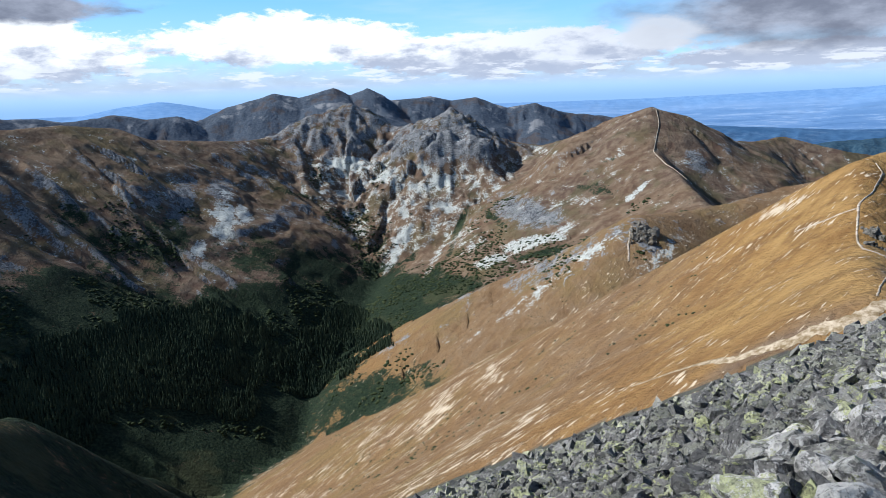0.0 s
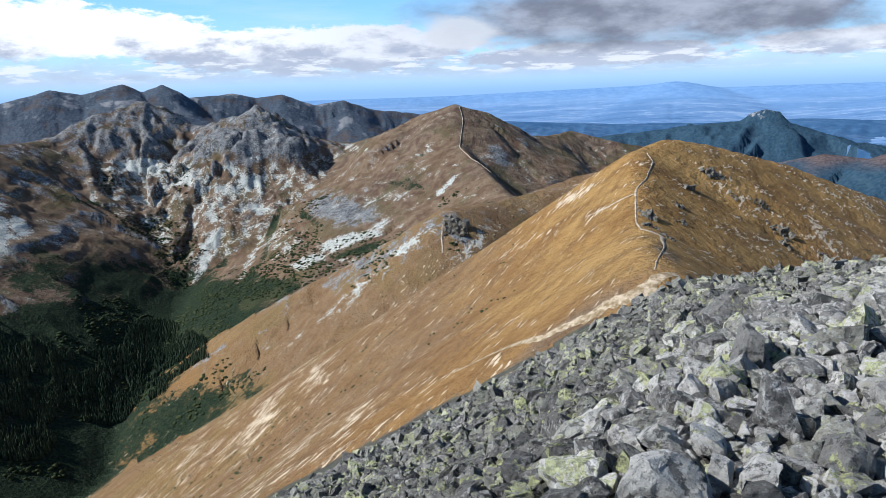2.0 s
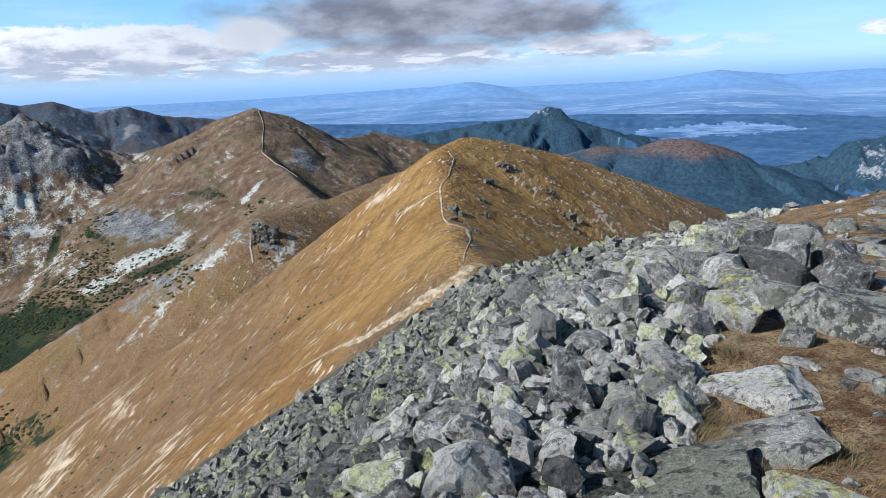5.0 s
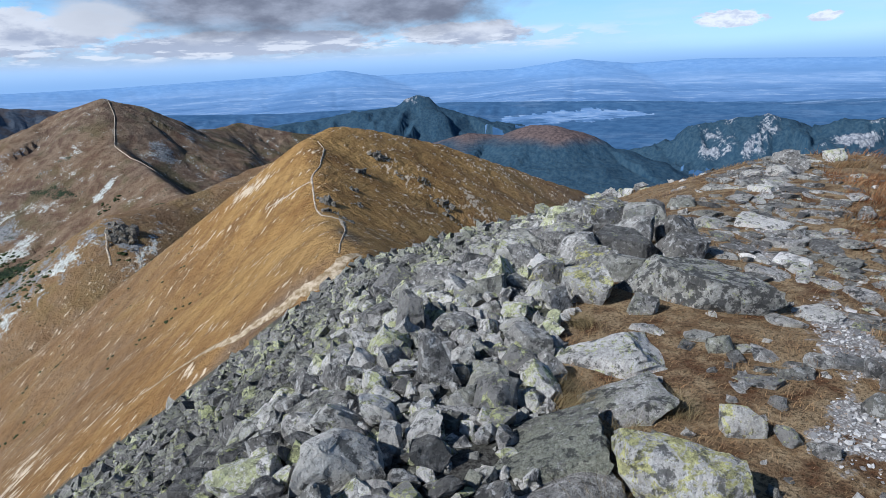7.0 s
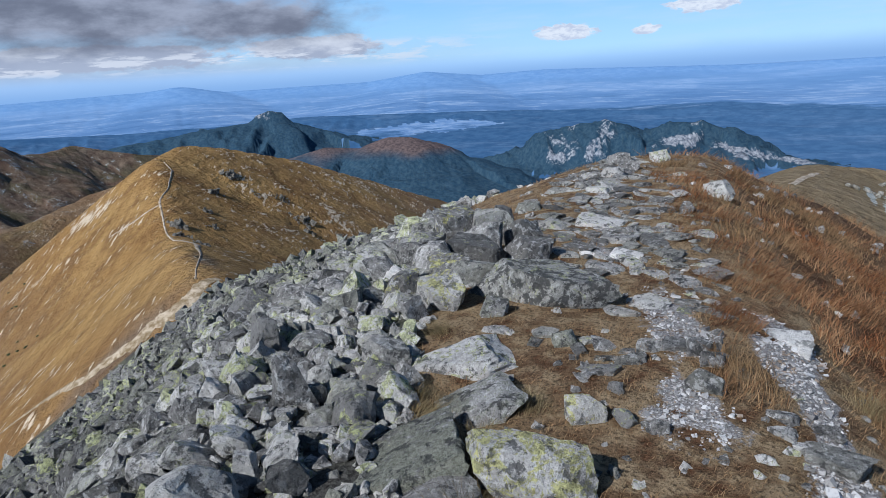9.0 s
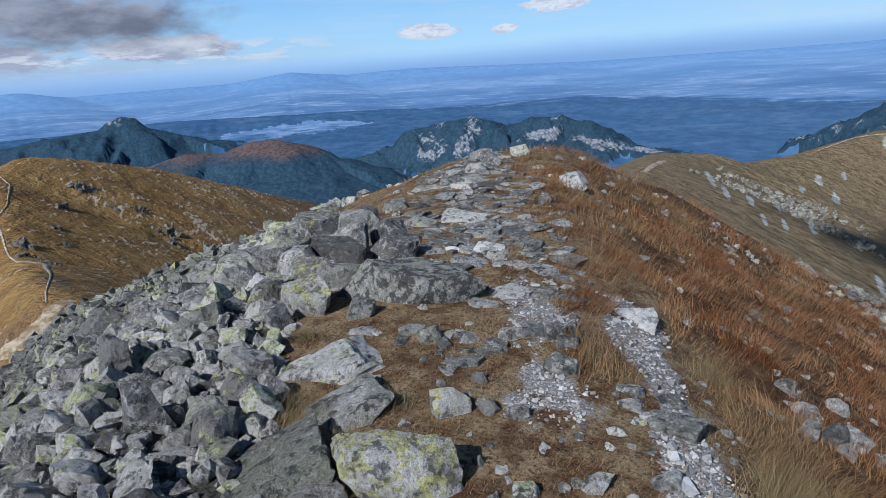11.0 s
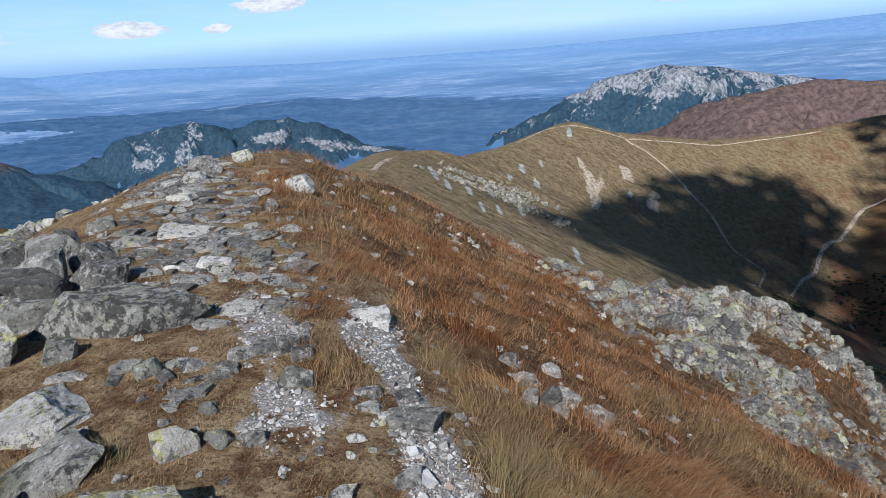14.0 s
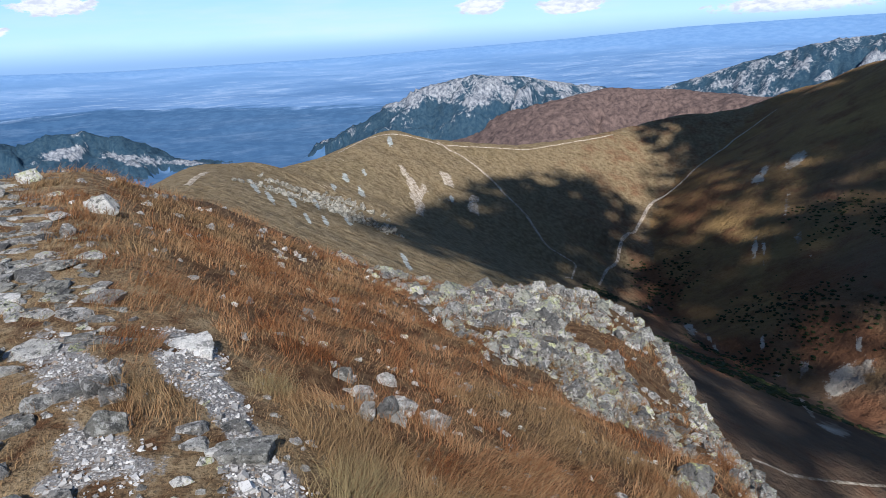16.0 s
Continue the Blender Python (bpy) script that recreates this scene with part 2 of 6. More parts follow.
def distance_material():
    """The far lowland and its ranges, blue distance haze painted into the colours, its fields drawn out into long
    bands.
    """
    material, m, shader = surface("far_country")
    place = m.put("ShaderNodeNewGeometry").outputs["Position"]
    split = m.put("ShaderNodeSeparateXYZ")
    m.wire(place, split.inputs[0])
    x, y = split.outputs[0], split.outputs[1]
    band = m.put("ShaderNodeCombineXYZ")
    m.wire(m.math("MULTIPLY", m.math("ARCTAN2", x, y), 1100.0), band.inputs[0])
    m.wire(m.math("SQRT", m.math("ADD", m.math("MULTIPLY", x, x), m.math("MULTIPLY", y, y))), band.inputs[1])
    bands = band.outputs[0]
    a = m.noise(bands, 0.0045, 5.0, 0.6)
    f = m.noise(bands, 0.017, 6.0, 0.66)
    g = m.noise(m.stretch(bands, (0.6, 1.5, 1.0)), 0.05, 4.0, 0.65)
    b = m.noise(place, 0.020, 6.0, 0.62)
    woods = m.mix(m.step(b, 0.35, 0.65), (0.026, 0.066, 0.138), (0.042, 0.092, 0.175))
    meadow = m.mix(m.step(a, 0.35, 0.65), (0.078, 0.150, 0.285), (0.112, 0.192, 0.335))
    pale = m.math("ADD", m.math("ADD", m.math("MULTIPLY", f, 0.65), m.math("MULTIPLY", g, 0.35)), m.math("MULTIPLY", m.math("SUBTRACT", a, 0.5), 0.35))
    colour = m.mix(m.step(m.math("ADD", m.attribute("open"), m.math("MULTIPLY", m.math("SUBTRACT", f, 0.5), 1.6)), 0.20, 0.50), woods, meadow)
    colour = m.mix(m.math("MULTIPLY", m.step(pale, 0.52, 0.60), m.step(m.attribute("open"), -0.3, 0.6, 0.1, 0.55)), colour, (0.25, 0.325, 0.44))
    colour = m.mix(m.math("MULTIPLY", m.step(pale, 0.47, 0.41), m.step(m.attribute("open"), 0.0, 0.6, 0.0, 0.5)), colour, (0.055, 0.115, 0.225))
    # haze painted over woods and fields, stronger with distance
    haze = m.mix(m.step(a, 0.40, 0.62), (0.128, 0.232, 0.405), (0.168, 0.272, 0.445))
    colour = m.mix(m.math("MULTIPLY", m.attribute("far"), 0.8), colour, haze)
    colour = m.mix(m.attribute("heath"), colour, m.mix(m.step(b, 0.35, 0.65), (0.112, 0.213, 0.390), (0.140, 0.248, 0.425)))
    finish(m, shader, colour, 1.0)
    # a faint glow of its own brightens the painted haze
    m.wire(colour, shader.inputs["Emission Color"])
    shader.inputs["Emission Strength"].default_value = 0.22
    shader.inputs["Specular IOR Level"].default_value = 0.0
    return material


def limestone_material():
    """Distant wooded limestone mountains with pale cliffs, blue haze painted into woods and rock."""
    material, m, shader = surface("limestone_mountain")
    place = m.put("ShaderNodeNewGeometry").outputs["Position"]
    b = m.noise(m.stretch(place, (1.0, 1.0, 0.30)), 0.013, 6.0, 0.62)
    c = m.noise(m.stretch(place, (1.0, 1.0, 0.4)), 0.10, 6.0, 0.68)
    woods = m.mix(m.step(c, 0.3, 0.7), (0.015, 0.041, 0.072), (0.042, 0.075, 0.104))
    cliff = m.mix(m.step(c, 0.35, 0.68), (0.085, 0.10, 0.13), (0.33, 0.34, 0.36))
    bare = m.math("ADD", m.attribute("rock"), m.math("MULTIPLY", m.math("SUBTRACT", b, 0.5), 2.0))
    bare = m.math("ADD", bare, m.math("MULTIPLY", m.math("SUBTRACT", c, 0.5), 0.9))
    colour = m.mix(m.step(bare, 0.46, 0.70), woods, cliff)
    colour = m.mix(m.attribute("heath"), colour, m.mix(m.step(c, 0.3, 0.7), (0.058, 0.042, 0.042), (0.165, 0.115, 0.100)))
    finish(m, shader, colour, 1.0, m.bump(m.math("ADD", m.math("MULTIPLY", b, 14.0), m.math("MULTIPLY", c, 3.0)), 0.9, 1.0))
    return material


def skyline_material():
    """Dark granite ridges on the skyline, bluish haze painted into the rock."""
    material, m, shader = surface("skyline_rock")
    place = m.put("ShaderNodeNewGeometry").outputs["Position"]
    b = m.noise(m.stretch(place, (1.0, 1.0, 0.35)), 0.010, 5.0, 0.62)
    c = m.noise(place, 0.09, 5.0, 0.66)
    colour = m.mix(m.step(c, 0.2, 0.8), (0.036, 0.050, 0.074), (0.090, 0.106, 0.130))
    # pale grey patches paint in the sunlit faces
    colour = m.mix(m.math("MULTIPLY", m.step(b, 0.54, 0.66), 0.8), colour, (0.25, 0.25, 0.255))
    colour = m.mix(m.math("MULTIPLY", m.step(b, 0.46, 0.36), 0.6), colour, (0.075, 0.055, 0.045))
    finish(m, shader, colour, 1.0, m.bump(m.math("ADD", m.math("MULTIPLY", b, 16.0), m.math("MULTIPLY", c, 3.0)), 0.9, 1.0))
    return material


def summit_material():
    """Trodden summit ground: dry turf, bare earth and white quartz grit along the path."""
    material, m, shader = surface("summit_ground")
    place = m.put("ShaderNodeNewGeometry").outputs["Position"]
    a = m.noise(place, 0.9, 5.0, 0.6)
    b = m.noise(place, 5.0, 6.0, 0.68)
    c = m.noise(place, 45.0, 5.0, 0.72)
    turf = m.mix(m.step(a, 0.35, 0.65), (0.115, 0.068, 0.038), (0.22, 0.152, 0.086))
    turf = m.mix(m.step(b, 0.46, 0.60), turf, (0.28, 0.205, 0.122))
    turf = m.mix(m.math("MULTIPLY", m.step(b, 0.46, 0.36), 0.8), turf, (0.085, 0.038, 0.018))
    turf = m.mix(m.math("MULTIPLY", m.step(c, 0.48, 0.62), 0.75), turf, (0.035, 0.025, 0.015))
    # darker turf below the rust tussocks, shade between the tufts painted in
    turf = m.mix(m.math("MULTIPLY", m.attribute("heath"), 0.8), turf, m.mix(m.step(b, 0.35, 0.6), (0.040, 0.018, 0.010), (0.10, 0.058, 0.030)))
    grit_cells = m.voronoi(place, 80.0)
    grit = m.mix(grit_cells.outputs["Color"], (0.24, 0.225, 0.215), (0.50, 0.485, 0.475))
    grit = m.mix(m.math("MULTIPLY", m.step(b, 0.5, 0.38), 0.7), grit, (0.19, 0.155, 0.13))
    grit = m.mix(m.step(grit_cells.outputs["Distance"], 0.25, 0.6), grit, (0.20, 0.185, 0.175))
    path = m.math("ADD", m.attribute("path"), m.math("MULTIPLY", m.math("SUBTRACT", b, 0.5), 2.6))
    path = m.math("ADD", path, m.math("MULTIPLY", m.math("SUBTRACT", c, 0.5), 0.5))
    colour = m.mix(m.step(path, 0.42, 0.66), turf, grit)
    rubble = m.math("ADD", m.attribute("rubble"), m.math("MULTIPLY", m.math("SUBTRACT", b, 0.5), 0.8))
    # near-black ground below the rubble paints shade into the gaps between stones
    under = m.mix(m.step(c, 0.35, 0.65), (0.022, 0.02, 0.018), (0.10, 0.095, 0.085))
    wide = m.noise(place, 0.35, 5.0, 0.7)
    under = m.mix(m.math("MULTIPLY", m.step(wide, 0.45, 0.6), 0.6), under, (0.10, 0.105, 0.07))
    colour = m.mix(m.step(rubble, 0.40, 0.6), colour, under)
    relief = m.math("ADD", m.math("MULTIPLY", b, 0.06), m.math("MULTIPLY", c, 0.016))
    finish(m, shader, colour, 0.95, m.bump(relief, 1.0, 1.0))
    return material


def leaf_material(name, dark, light, patch_light, size, faded=None):
    """Foliage and grass, tinted blade by blade and patch by patch."""
    material, m, shader = surface(name)
    geometry = m.put("ShaderNodeNewGeometry")
    own = geometry.outputs["Random Per Island"]
    broad = m.noise(geometry.outputs["Position"], size, 4.0, 0.6)
    colour = m.mix(own, dark, light)
    colour = m.mix(m.math("MULTIPLY", m.step(broad, 0.38, 0.62), 0.75), colour, m.mix(own, light, patch_light))
    if faded:
        wide = m.noise(geometry.outputs["Position"], size * 0.28, 3.0, 0.6)
        colour = m.mix(m.math("MULTIPLY", m.step(wide, 0.50, 0.60), 0.7), colour, m.mix(own, (0.075, 0.052, 0.024), faded))
    finish(m, shader, colour, 0.75)
    return material


def stone_material(name, lichen, pale=0.0, moss=0.5, tint=(0.52, 0.54, 0.25), black=0.0):
    """Weathered gneiss with grey, black and yellow-green lichen; lichen sets how much of it."""
    material, m, shader = surface(name)
    geometry = m.put("ShaderNodeNewGeometry")
    place = geometry.outputs["Position"]
    own = m.put("ShaderNodeObjectInfo").outputs["Random"]
    island = geometry.outputs["Random Per Island"]
    chance = m.math("FRACT", m.math("ADD", m.math("MULTIPLY", own, 7.31), m.math("MULTIPLY", island, 3.77)))
    other = m.math("FRACT", m.math("MULTIPLY", chance, 17.7))
    a = m.noise(place, 3.2, 5.0, 0.62)
    b = m.noise(place, 13.0, 7.0, 0.74)
    c = m.noise(place, 75.0, 5.0, 0.75)
    e = m.noise(place, 30.0, 6.0, 0.72)
    # a tone of its own for each stone, with softer clouding over it
    tone = m.math("ADD", m.math("MULTIPLY", chance, 0.72), m.math("MULTIPLY", m.math("SUBTRACT", a, 0.5), 0.9))
    tone = m.math("ADD", tone, m.math("MULTIPLY", m.math("SUBTRACT", e, 0.5), 1.1))
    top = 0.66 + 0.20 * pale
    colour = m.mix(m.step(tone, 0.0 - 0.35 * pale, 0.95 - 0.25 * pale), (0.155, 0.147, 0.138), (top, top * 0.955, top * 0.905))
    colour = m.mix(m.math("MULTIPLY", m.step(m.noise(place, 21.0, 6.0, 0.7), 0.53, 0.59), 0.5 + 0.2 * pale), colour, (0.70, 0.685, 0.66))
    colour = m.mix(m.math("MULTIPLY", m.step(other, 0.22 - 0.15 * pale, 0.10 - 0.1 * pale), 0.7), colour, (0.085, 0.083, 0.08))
    up = m.put("ShaderNodeSeparateXYZ")
    m.wire(geometry.outputs["Normal"], up.inputs[0])
    dull = m.math("ADD", m.noise(place, 2.4, 5.0, 0.66), m.math("MULTIPLY", m.math("SUBTRACT", other, 0.62 if moss < 0.9 else 0.1), 0.55))
    dull = m.math("ADD", dull, m.math("MULTIPLY", m.math("SUBTRACT", e, 0.5), 1.1))
    colour = m.mix(m.math("MULTIPLY", m.step(dull, 0.48, 0.62), moss), colour, m.mix(m.step(c, 0.4, 0.6), (0.15, 0.152, 0.115), (0.34, 0.34, 0.27)))
    spots = m.noise(place, 11.0, 7.0, 0.76, 0.8)
    spread = m.math("ADD", spots, m.math("MULTIPLY", m.math("SUBTRACT", m.math("POWER", chance, 2.0), 0.45), 0.22))
    spread = m.math("ADD", spread, m.math("MULTIPLY", up.outputs[2], 0.05))
    spread = m.math("ADD", spread, m.math("MULTIPLY", m.math("SUBTRACT", c, 0.5), 0.35))
    green = m.mix(m.step(e, 0.42, 0.58), tuple(0.5 * v for v in tint), tint)
    edge = 0.69 - 0.075 * lichen
    colour = m.mix(m.math("MULTIPLY", m.step(spread, edge, edge + 0.05), 0.8), colour, green)
    colour = m.mix(m.math("MULTIPLY", m.step(b, 0.47 + black, 0.41 + black), 0.82 - 0.3 * pale), colour, (0.05, 0.05, 0.05))
    colour = m.mix(m.math("MULTIPLY", m.step(c, 0.54, 0.62), 0.45 - 0.2 * pale), colour, (0.04, 0.04, 0.042))
    relief = m.math("ADD", m.math("MULTIPLY", b, 0.060), m.math("MULTIPLY", c, 0.011))
    relief = m.math("ADD", relief, m.math("MULTIPLY", e, 0.018))
    finish(m, shader, colour, 0.85, m.bump(relief, 1.0, 1.0))
    return material


def grit_material():
    """Broken quartz and gneiss chips, each in a tone of its own."""
    material, m, shader = surface("quartz_grit")
    geometry = m.put("ShaderNodeNewGeometry")
    own = geometry.outputs["Random Per Island"]
    colour = m.mix(own, (0.15, 0.143, 0.138), (0.52, 0.505, 0.495))
    colour = m.mix(m.step(m.math("FRACT", m.math("MULTIPLY", own, 13.7)), 0.80, 0.86), colour, (0.24, 0.19, 0.15))
    c = m.noise(geometry.outputs["Position"], 60.0, 4.0, 0.7)
    colour = m.mix(m.math("MULTIPLY", m.step(c, 0.52, 0.64), 0.5), colour, (0.13, 0.12, 0.115))
    finish(m, shader, colour, 0.85)
    return material


GRIT = grit_material()
MOUNTAIN = mountain_material()
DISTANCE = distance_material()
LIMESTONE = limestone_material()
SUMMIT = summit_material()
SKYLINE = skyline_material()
STONE = stone_material("lichened_gneiss", 1.65, 0.3, 0.45)
STONE_RIB = stone_material("rib_gneiss", 1.1, -0.35, 0.6)
# greener, darker copy of the gneiss with the flank's shade in its tone
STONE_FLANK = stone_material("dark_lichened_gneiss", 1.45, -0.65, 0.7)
STONE_DARK = stone_material("mottled_gneiss", 1.7, -0.1, 0.25, black=0.055)
STONE_YELLOW = stone_material("yellow_lichened_gneiss", 2.8, 0.3, 0.15, (0.60, 0.57, 0.20))
STONE_MOSSY = stone_material("mossy_gneiss", 0.6, 0.05, 0.85)
STONE_BARE = stone_material("bare_gneiss", 0.4, 0.08, 0.2)
STONE_PATH = stone_material("worn_path_gneiss", 0.3, -0.35, 0.3)
STONE_PALE = stone_material("pale_quartz_gneiss", 0.0, 0.7, 0.0)
RUST_GRASS = leaf_material("rust_grass", (0.024, 0.010, 0.005), (0.215, 0.086, 0.033), (0.32, 0.222, 0.125), 1.6, (0.24, 0.168, 0.09))
STRAW_GRASS = leaf_material("straw_grass", (0.065, 0.040, 0.018), (0.31, 0.215, 0.115), (0.23, 0.108, 0.045), 0.8)
GREEN_GRASS = leaf_material("green_straw_grass", (0.030, 0.026, 0.012), (0.27, 0.205, 0.11), (0.19, 0.14, 0.065), 2.0)
SPRUCE = leaf_material("spruce_needles", (0.012, 0.023, 0.016), (0.040, 0.058, 0.036), (0.050, 0.066, 0.036), 0.01)
DWARF_PINE = leaf_material("dwarf_pine_needles", (0.010, 0.018, 0.008), (0.032, 0.044, 0.018), (0.045, 0.052, 0.02), 0.01)

# ---- terrain ----
EYE = 1.6


def spot(bearing, distance, height):
    """A point from its bearing and its angle of height in degrees and its distance."""
    b = radians(bearing)
    return (distance * math.sin(b), distance * math.cos(b), EYE + distance * math.tan(radians(height)))


def hashed(ix, iy, seed):
    h = (ix.astype(np.int64) * 374761393 + iy.astype(np.int64) * 668265263 + seed * 974634777) & 0x7FFFFFFF
    h = ((h ^ (h >> 13)) * 1274126177) & 0x7FFFFFFF
    return ((h ^ (h >> 16)) & 0xFFFF) / 65535.0


def value_noise(x, y, seed):
    ix, iy = np.floor(x), np.floor(y)
    fx, fy = x - ix, y - iy
    fx, fy = fx * fx * fx * (fx * (fx * 6 - 15) + 10), fy * fy * fy * (fy * (fy * 6 - 15) + 10)
    n00, n10 = hashed(ix, iy, seed), hashed(ix + 1, iy, seed)
    n01, n11 = hashed(ix, iy + 1, seed), hashed(ix + 1, iy + 1, seed)
    return (n00 * (1 - fx) + n10 * fx) * (1 - fy) + (n01 * (1 - fx) + n11 * fx) * fy


def fractal(x, y, size, octaves=4, seed=0, ridged=False):
    total, amp, norm = 0.0, 1.0, 0.0
    for k in range(octaves):
        c, s = math.cos(k * 0.7), math.sin(k * 0.7)
        v = value_noise((x * c - y * s) / size * 2 ** k, (x * s + y * c) / size * 2 ** k, seed + k)
        v = 1 - np.abs(2 * v - 1) if ridged else v
        total, norm, amp = total + v * amp, norm + amp, amp * 0.5
    return total / norm


def ramp(v, low, high):
    v = np.clip((v - low) / (high - low), 0, 1)
    return v * v * (3 - 2 * v)


# Crests: name, slope of the left and right flank, width of the rounded top, ruggedness, (bearing, distance, height) along the crest.
CRESTS = []


def crest(name, left, right, width, rugged, points):
    CRESTS.append((name, left, right, width, rugged, points))


crest("spur", 0.62, 0.70, 14, 0.28, [(36, 1120, -5.2), (27.5, 1150, -7.3), (21.5, 1050, -9.3), (16.2, 950, -9.9), (5.3, 1000, -15.2), (-5.5, 1060, -22.5), (-12.6, 1000, -28.3)])
crest("mound", 0.72, 0.60, 7, 0.16, [(34.2, 190, -14.9), (32.2, 330, -11.2), (32.2, 480, -5.2), (34.4, 520, -4.3), (37.5, 560, -4.8), (42.6, 620, -6.2), (48.6, 700, -8.3), (54, 780, -10.2)])
crest("trail_peak", 0.60, 0.66, 10, 0.6, [(4.0, 1900, -3.5), (8.3, 1950, -4.1), (10.1, 1750, -3.6), (14.7, 1600, -1.9), (17.3, 1550, -1.3), (19.4, 1560, -1.9), (22.8, 1600, -3.9), (24.9, 1700, -4.0), (26.8, 1800, -3.6), (31, 1800, -4.7), (40, 1900, -6)])
crest("trail_peak", 0.95, 0.55, 5, 0.55, [(17.3, 1550, -1.4), (17.1, 1400, -4.4), (19.3, 1260, -6.4), (21.5, 1080, -9.0)])
crest("crag", 0.85, 0.80, 5, 1.0, [(-14.5, 2000, -2.7), (-10.5, 2050, -1.1), (-7.5, 2100, -0.2), (-4.2, 2000, -2.3), (-2.1, 1950, -1.8), (0.8, 1900, -0.9), (3.1, 1850, -2.7), (4.5, 1880, -3.4)])
crest("crag", 1.05, 0.80, 8, 1.0, [(0.8, 1890, -1.2), (1.3, 1780, -4.6), (4.6, 1640, -7.0), (6.6, 1540, -8.0), (7.6, 1440, -13.0)])
crest("crag", 0.95, 0.7, 8, 0.9, [(-7.5, 2080, -0.6), (-7.0, 1900, -5.2), (-3.5, 1750, -7.6), (-3.0, 1600, -11.5), (-4.5, 1450, -17.0)])
crest("crag", 1.25, 0.85, 4, 0.9, [(-7.5, 2090, -0.4), (-9.0, 1950, -3.8), (-10.4, 1800, -6.8), (-10.8, 1680, -9.6)])
crest("crag", 1.25, 0.85, 4, 0.9, [(-2.1, 1940, -2.0), (-1.6, 1800, -5.0), (-1.0, 1660, -8.4), (-0.6, 1560, -11.5)])
crest("crag", 1.25, 0.85, 4, 0.9, [(0.8, 1895, -1.1), (-0.6, 1830, -3.6), (-1.2, 1740, -6.0)])
crest("crag", 1.2, 0.8, 4, 0.9, [(-12.5, 2020, -2.0), (-12.2, 1880, -4.6), (-11.6, 1740, -7.2)])
crest("crag", 1.2, 0.8, 4, 0.9, [(-4.2, 1990, -2.5), (-5.2, 1830, -6.0), (-6.5, 1650, -9.8), (-8.6, 1490, -14.2)])
crest("crag", 1.1, 0.7, 5, 0.8, [(6.0, 1900, -3.9), (8.8, 1660, -6.8), (9.6, 1540, -8.8)])
crest("trail_peak", 1.1, 0.7, 5, 0.8, [(12.4, 1680, -3.0), (11.6, 1560, -5.6), (12.4, 1420, -8.0)])
crest("left_ridge", 0.62, 0.62, 18, 0.55, [(-14.5, 2000, -2.8), (-17, 1900, -2.9), (-20.8, 1800, -2.7), (-23.3, 1750, -2.5), (-26, 1700, -1.5), (-29.7, 1650, -1.1), (-33.2, 1600, -1.3), (-46, 1500, 1.0), (-70, 1400, 2.0)])
crest("left_ridge", 1.5, 0.6, 5, 0.5, [(-20.6, 1800, -3.0), (-21.0, 1660, -5.2), (-23.2, 1500, -8.4), (-27.5, 1330, -12.4), (-33.0, 1180, -16.6), (-40, 1100, -20)])
crest("left_ridge", 1.15, 0.75, 6, 0.6, [(-15.5, 1850, -4.2), (-15.0, 1700, -6.6), (-13.0, 1600, -9.2), (-13.6, 1450, -13.5), (-16.0, 1300, -19.0)])
crest("left_ridge", 1.0, 0.6, 8, 0.5, [(-30, 1640, -1.6), (-31.5, 1480, -6.0), (-36, 1300, -10)])
crest("near_rib", 0.9, 1.15, 8, 0.4, [(-60, 160, -18), (-48, 300, -17), (-36, 430, -21.6), (-27.5, 600, -28.2), (-23, 720, -33)])
crest("far_ridge", 0.55, 0.62, 6, 0.5, [(-46, 2950, -0.6), (-40, 2950, -0.2), (-31, 2950, -0.6), (-29.3, 2950, -0.9), (-25.8, 2950, -0.5), (-23.5, 2950, -0.9), (-21.5, 2950, -0.7), (-20, 3000, -1.2), (-17.6, 3050, -0.2), (-13.6, 3050, 0.8),
      (-11.8, 3050, 0.4), (-9, 3050, 1.1), (-7.7, 3050, 0.4), (-6.2, 3050, 1.0), (-4.4, 3080, 0.0), (-1.1, 3100, 0.2), (0.8, 3100, -0.2), (2.7, 3100, 0.0), (5.5, 3100, -0.9), (7.6, 3100, -0.6), (10.1, 3150, -1.4), (14, 3200, -1.9), (17, 3250, -3.0)])
crest("brown_peak", 0.62, 0.55, 14, 0.25, [(78, 120, -12), (84.4, 330, -8.1), (87.5, 360, -8.3), (90.4, 400, -9.1), (94.5, 470, -8.4), (99.8, 580, -6.6), (103.6, 600, -7.6), (110.8, 660, -8.4), (116, 720, -7.9), (118.8, 760, -7.4), (123.5, 800, -6.3), (128, 830, -5.9), (131, 840, -5.2)])
crest("dark_slope", 0.66, 0.66, 25, 0.25, [(130, 860, -5.4), (132.9, 840, -4.2), (137.2, 800, -2.6), (146, 720, 1.5), (160, 640, 4), (180, 520, 4), (200, 400, 0)])
crest("red_ridge", 0.5, 0.5, 12, 0.85, [(108, 1500, -8.6), (110.5, 1550, -7.3), (114.6, 1600, -4.7), (118.2, 1650, -4.0), (122.6, 1650, -4.3), (127.6, 1600, -4.7), (131, 1500, -5.2), (140, 1400, -4)])
crest("limestone_peak", 0.62, 0.6, 8, 1.0, [(97, 2300, -6.3), (98.5, 2300, -5.3), (100.5, 2300, -4.3), (103.4, 2300, -3.1), (107.2, 2300, -2.4), (112.3, 2350, -3.0), (117, 2400, -3.8), (121, 2450, -4.6)])
crest("limestone_range", 0.65, 0.6, 8, 1.0, [(121, 2700, -4.6), (123, 2700, -3.9), (127.4, 2700, -2.6), (131.2, 2700, -1.7), (134, 2700, -1.1), (138, 2700, -0.6), (150, 2600, 0)])
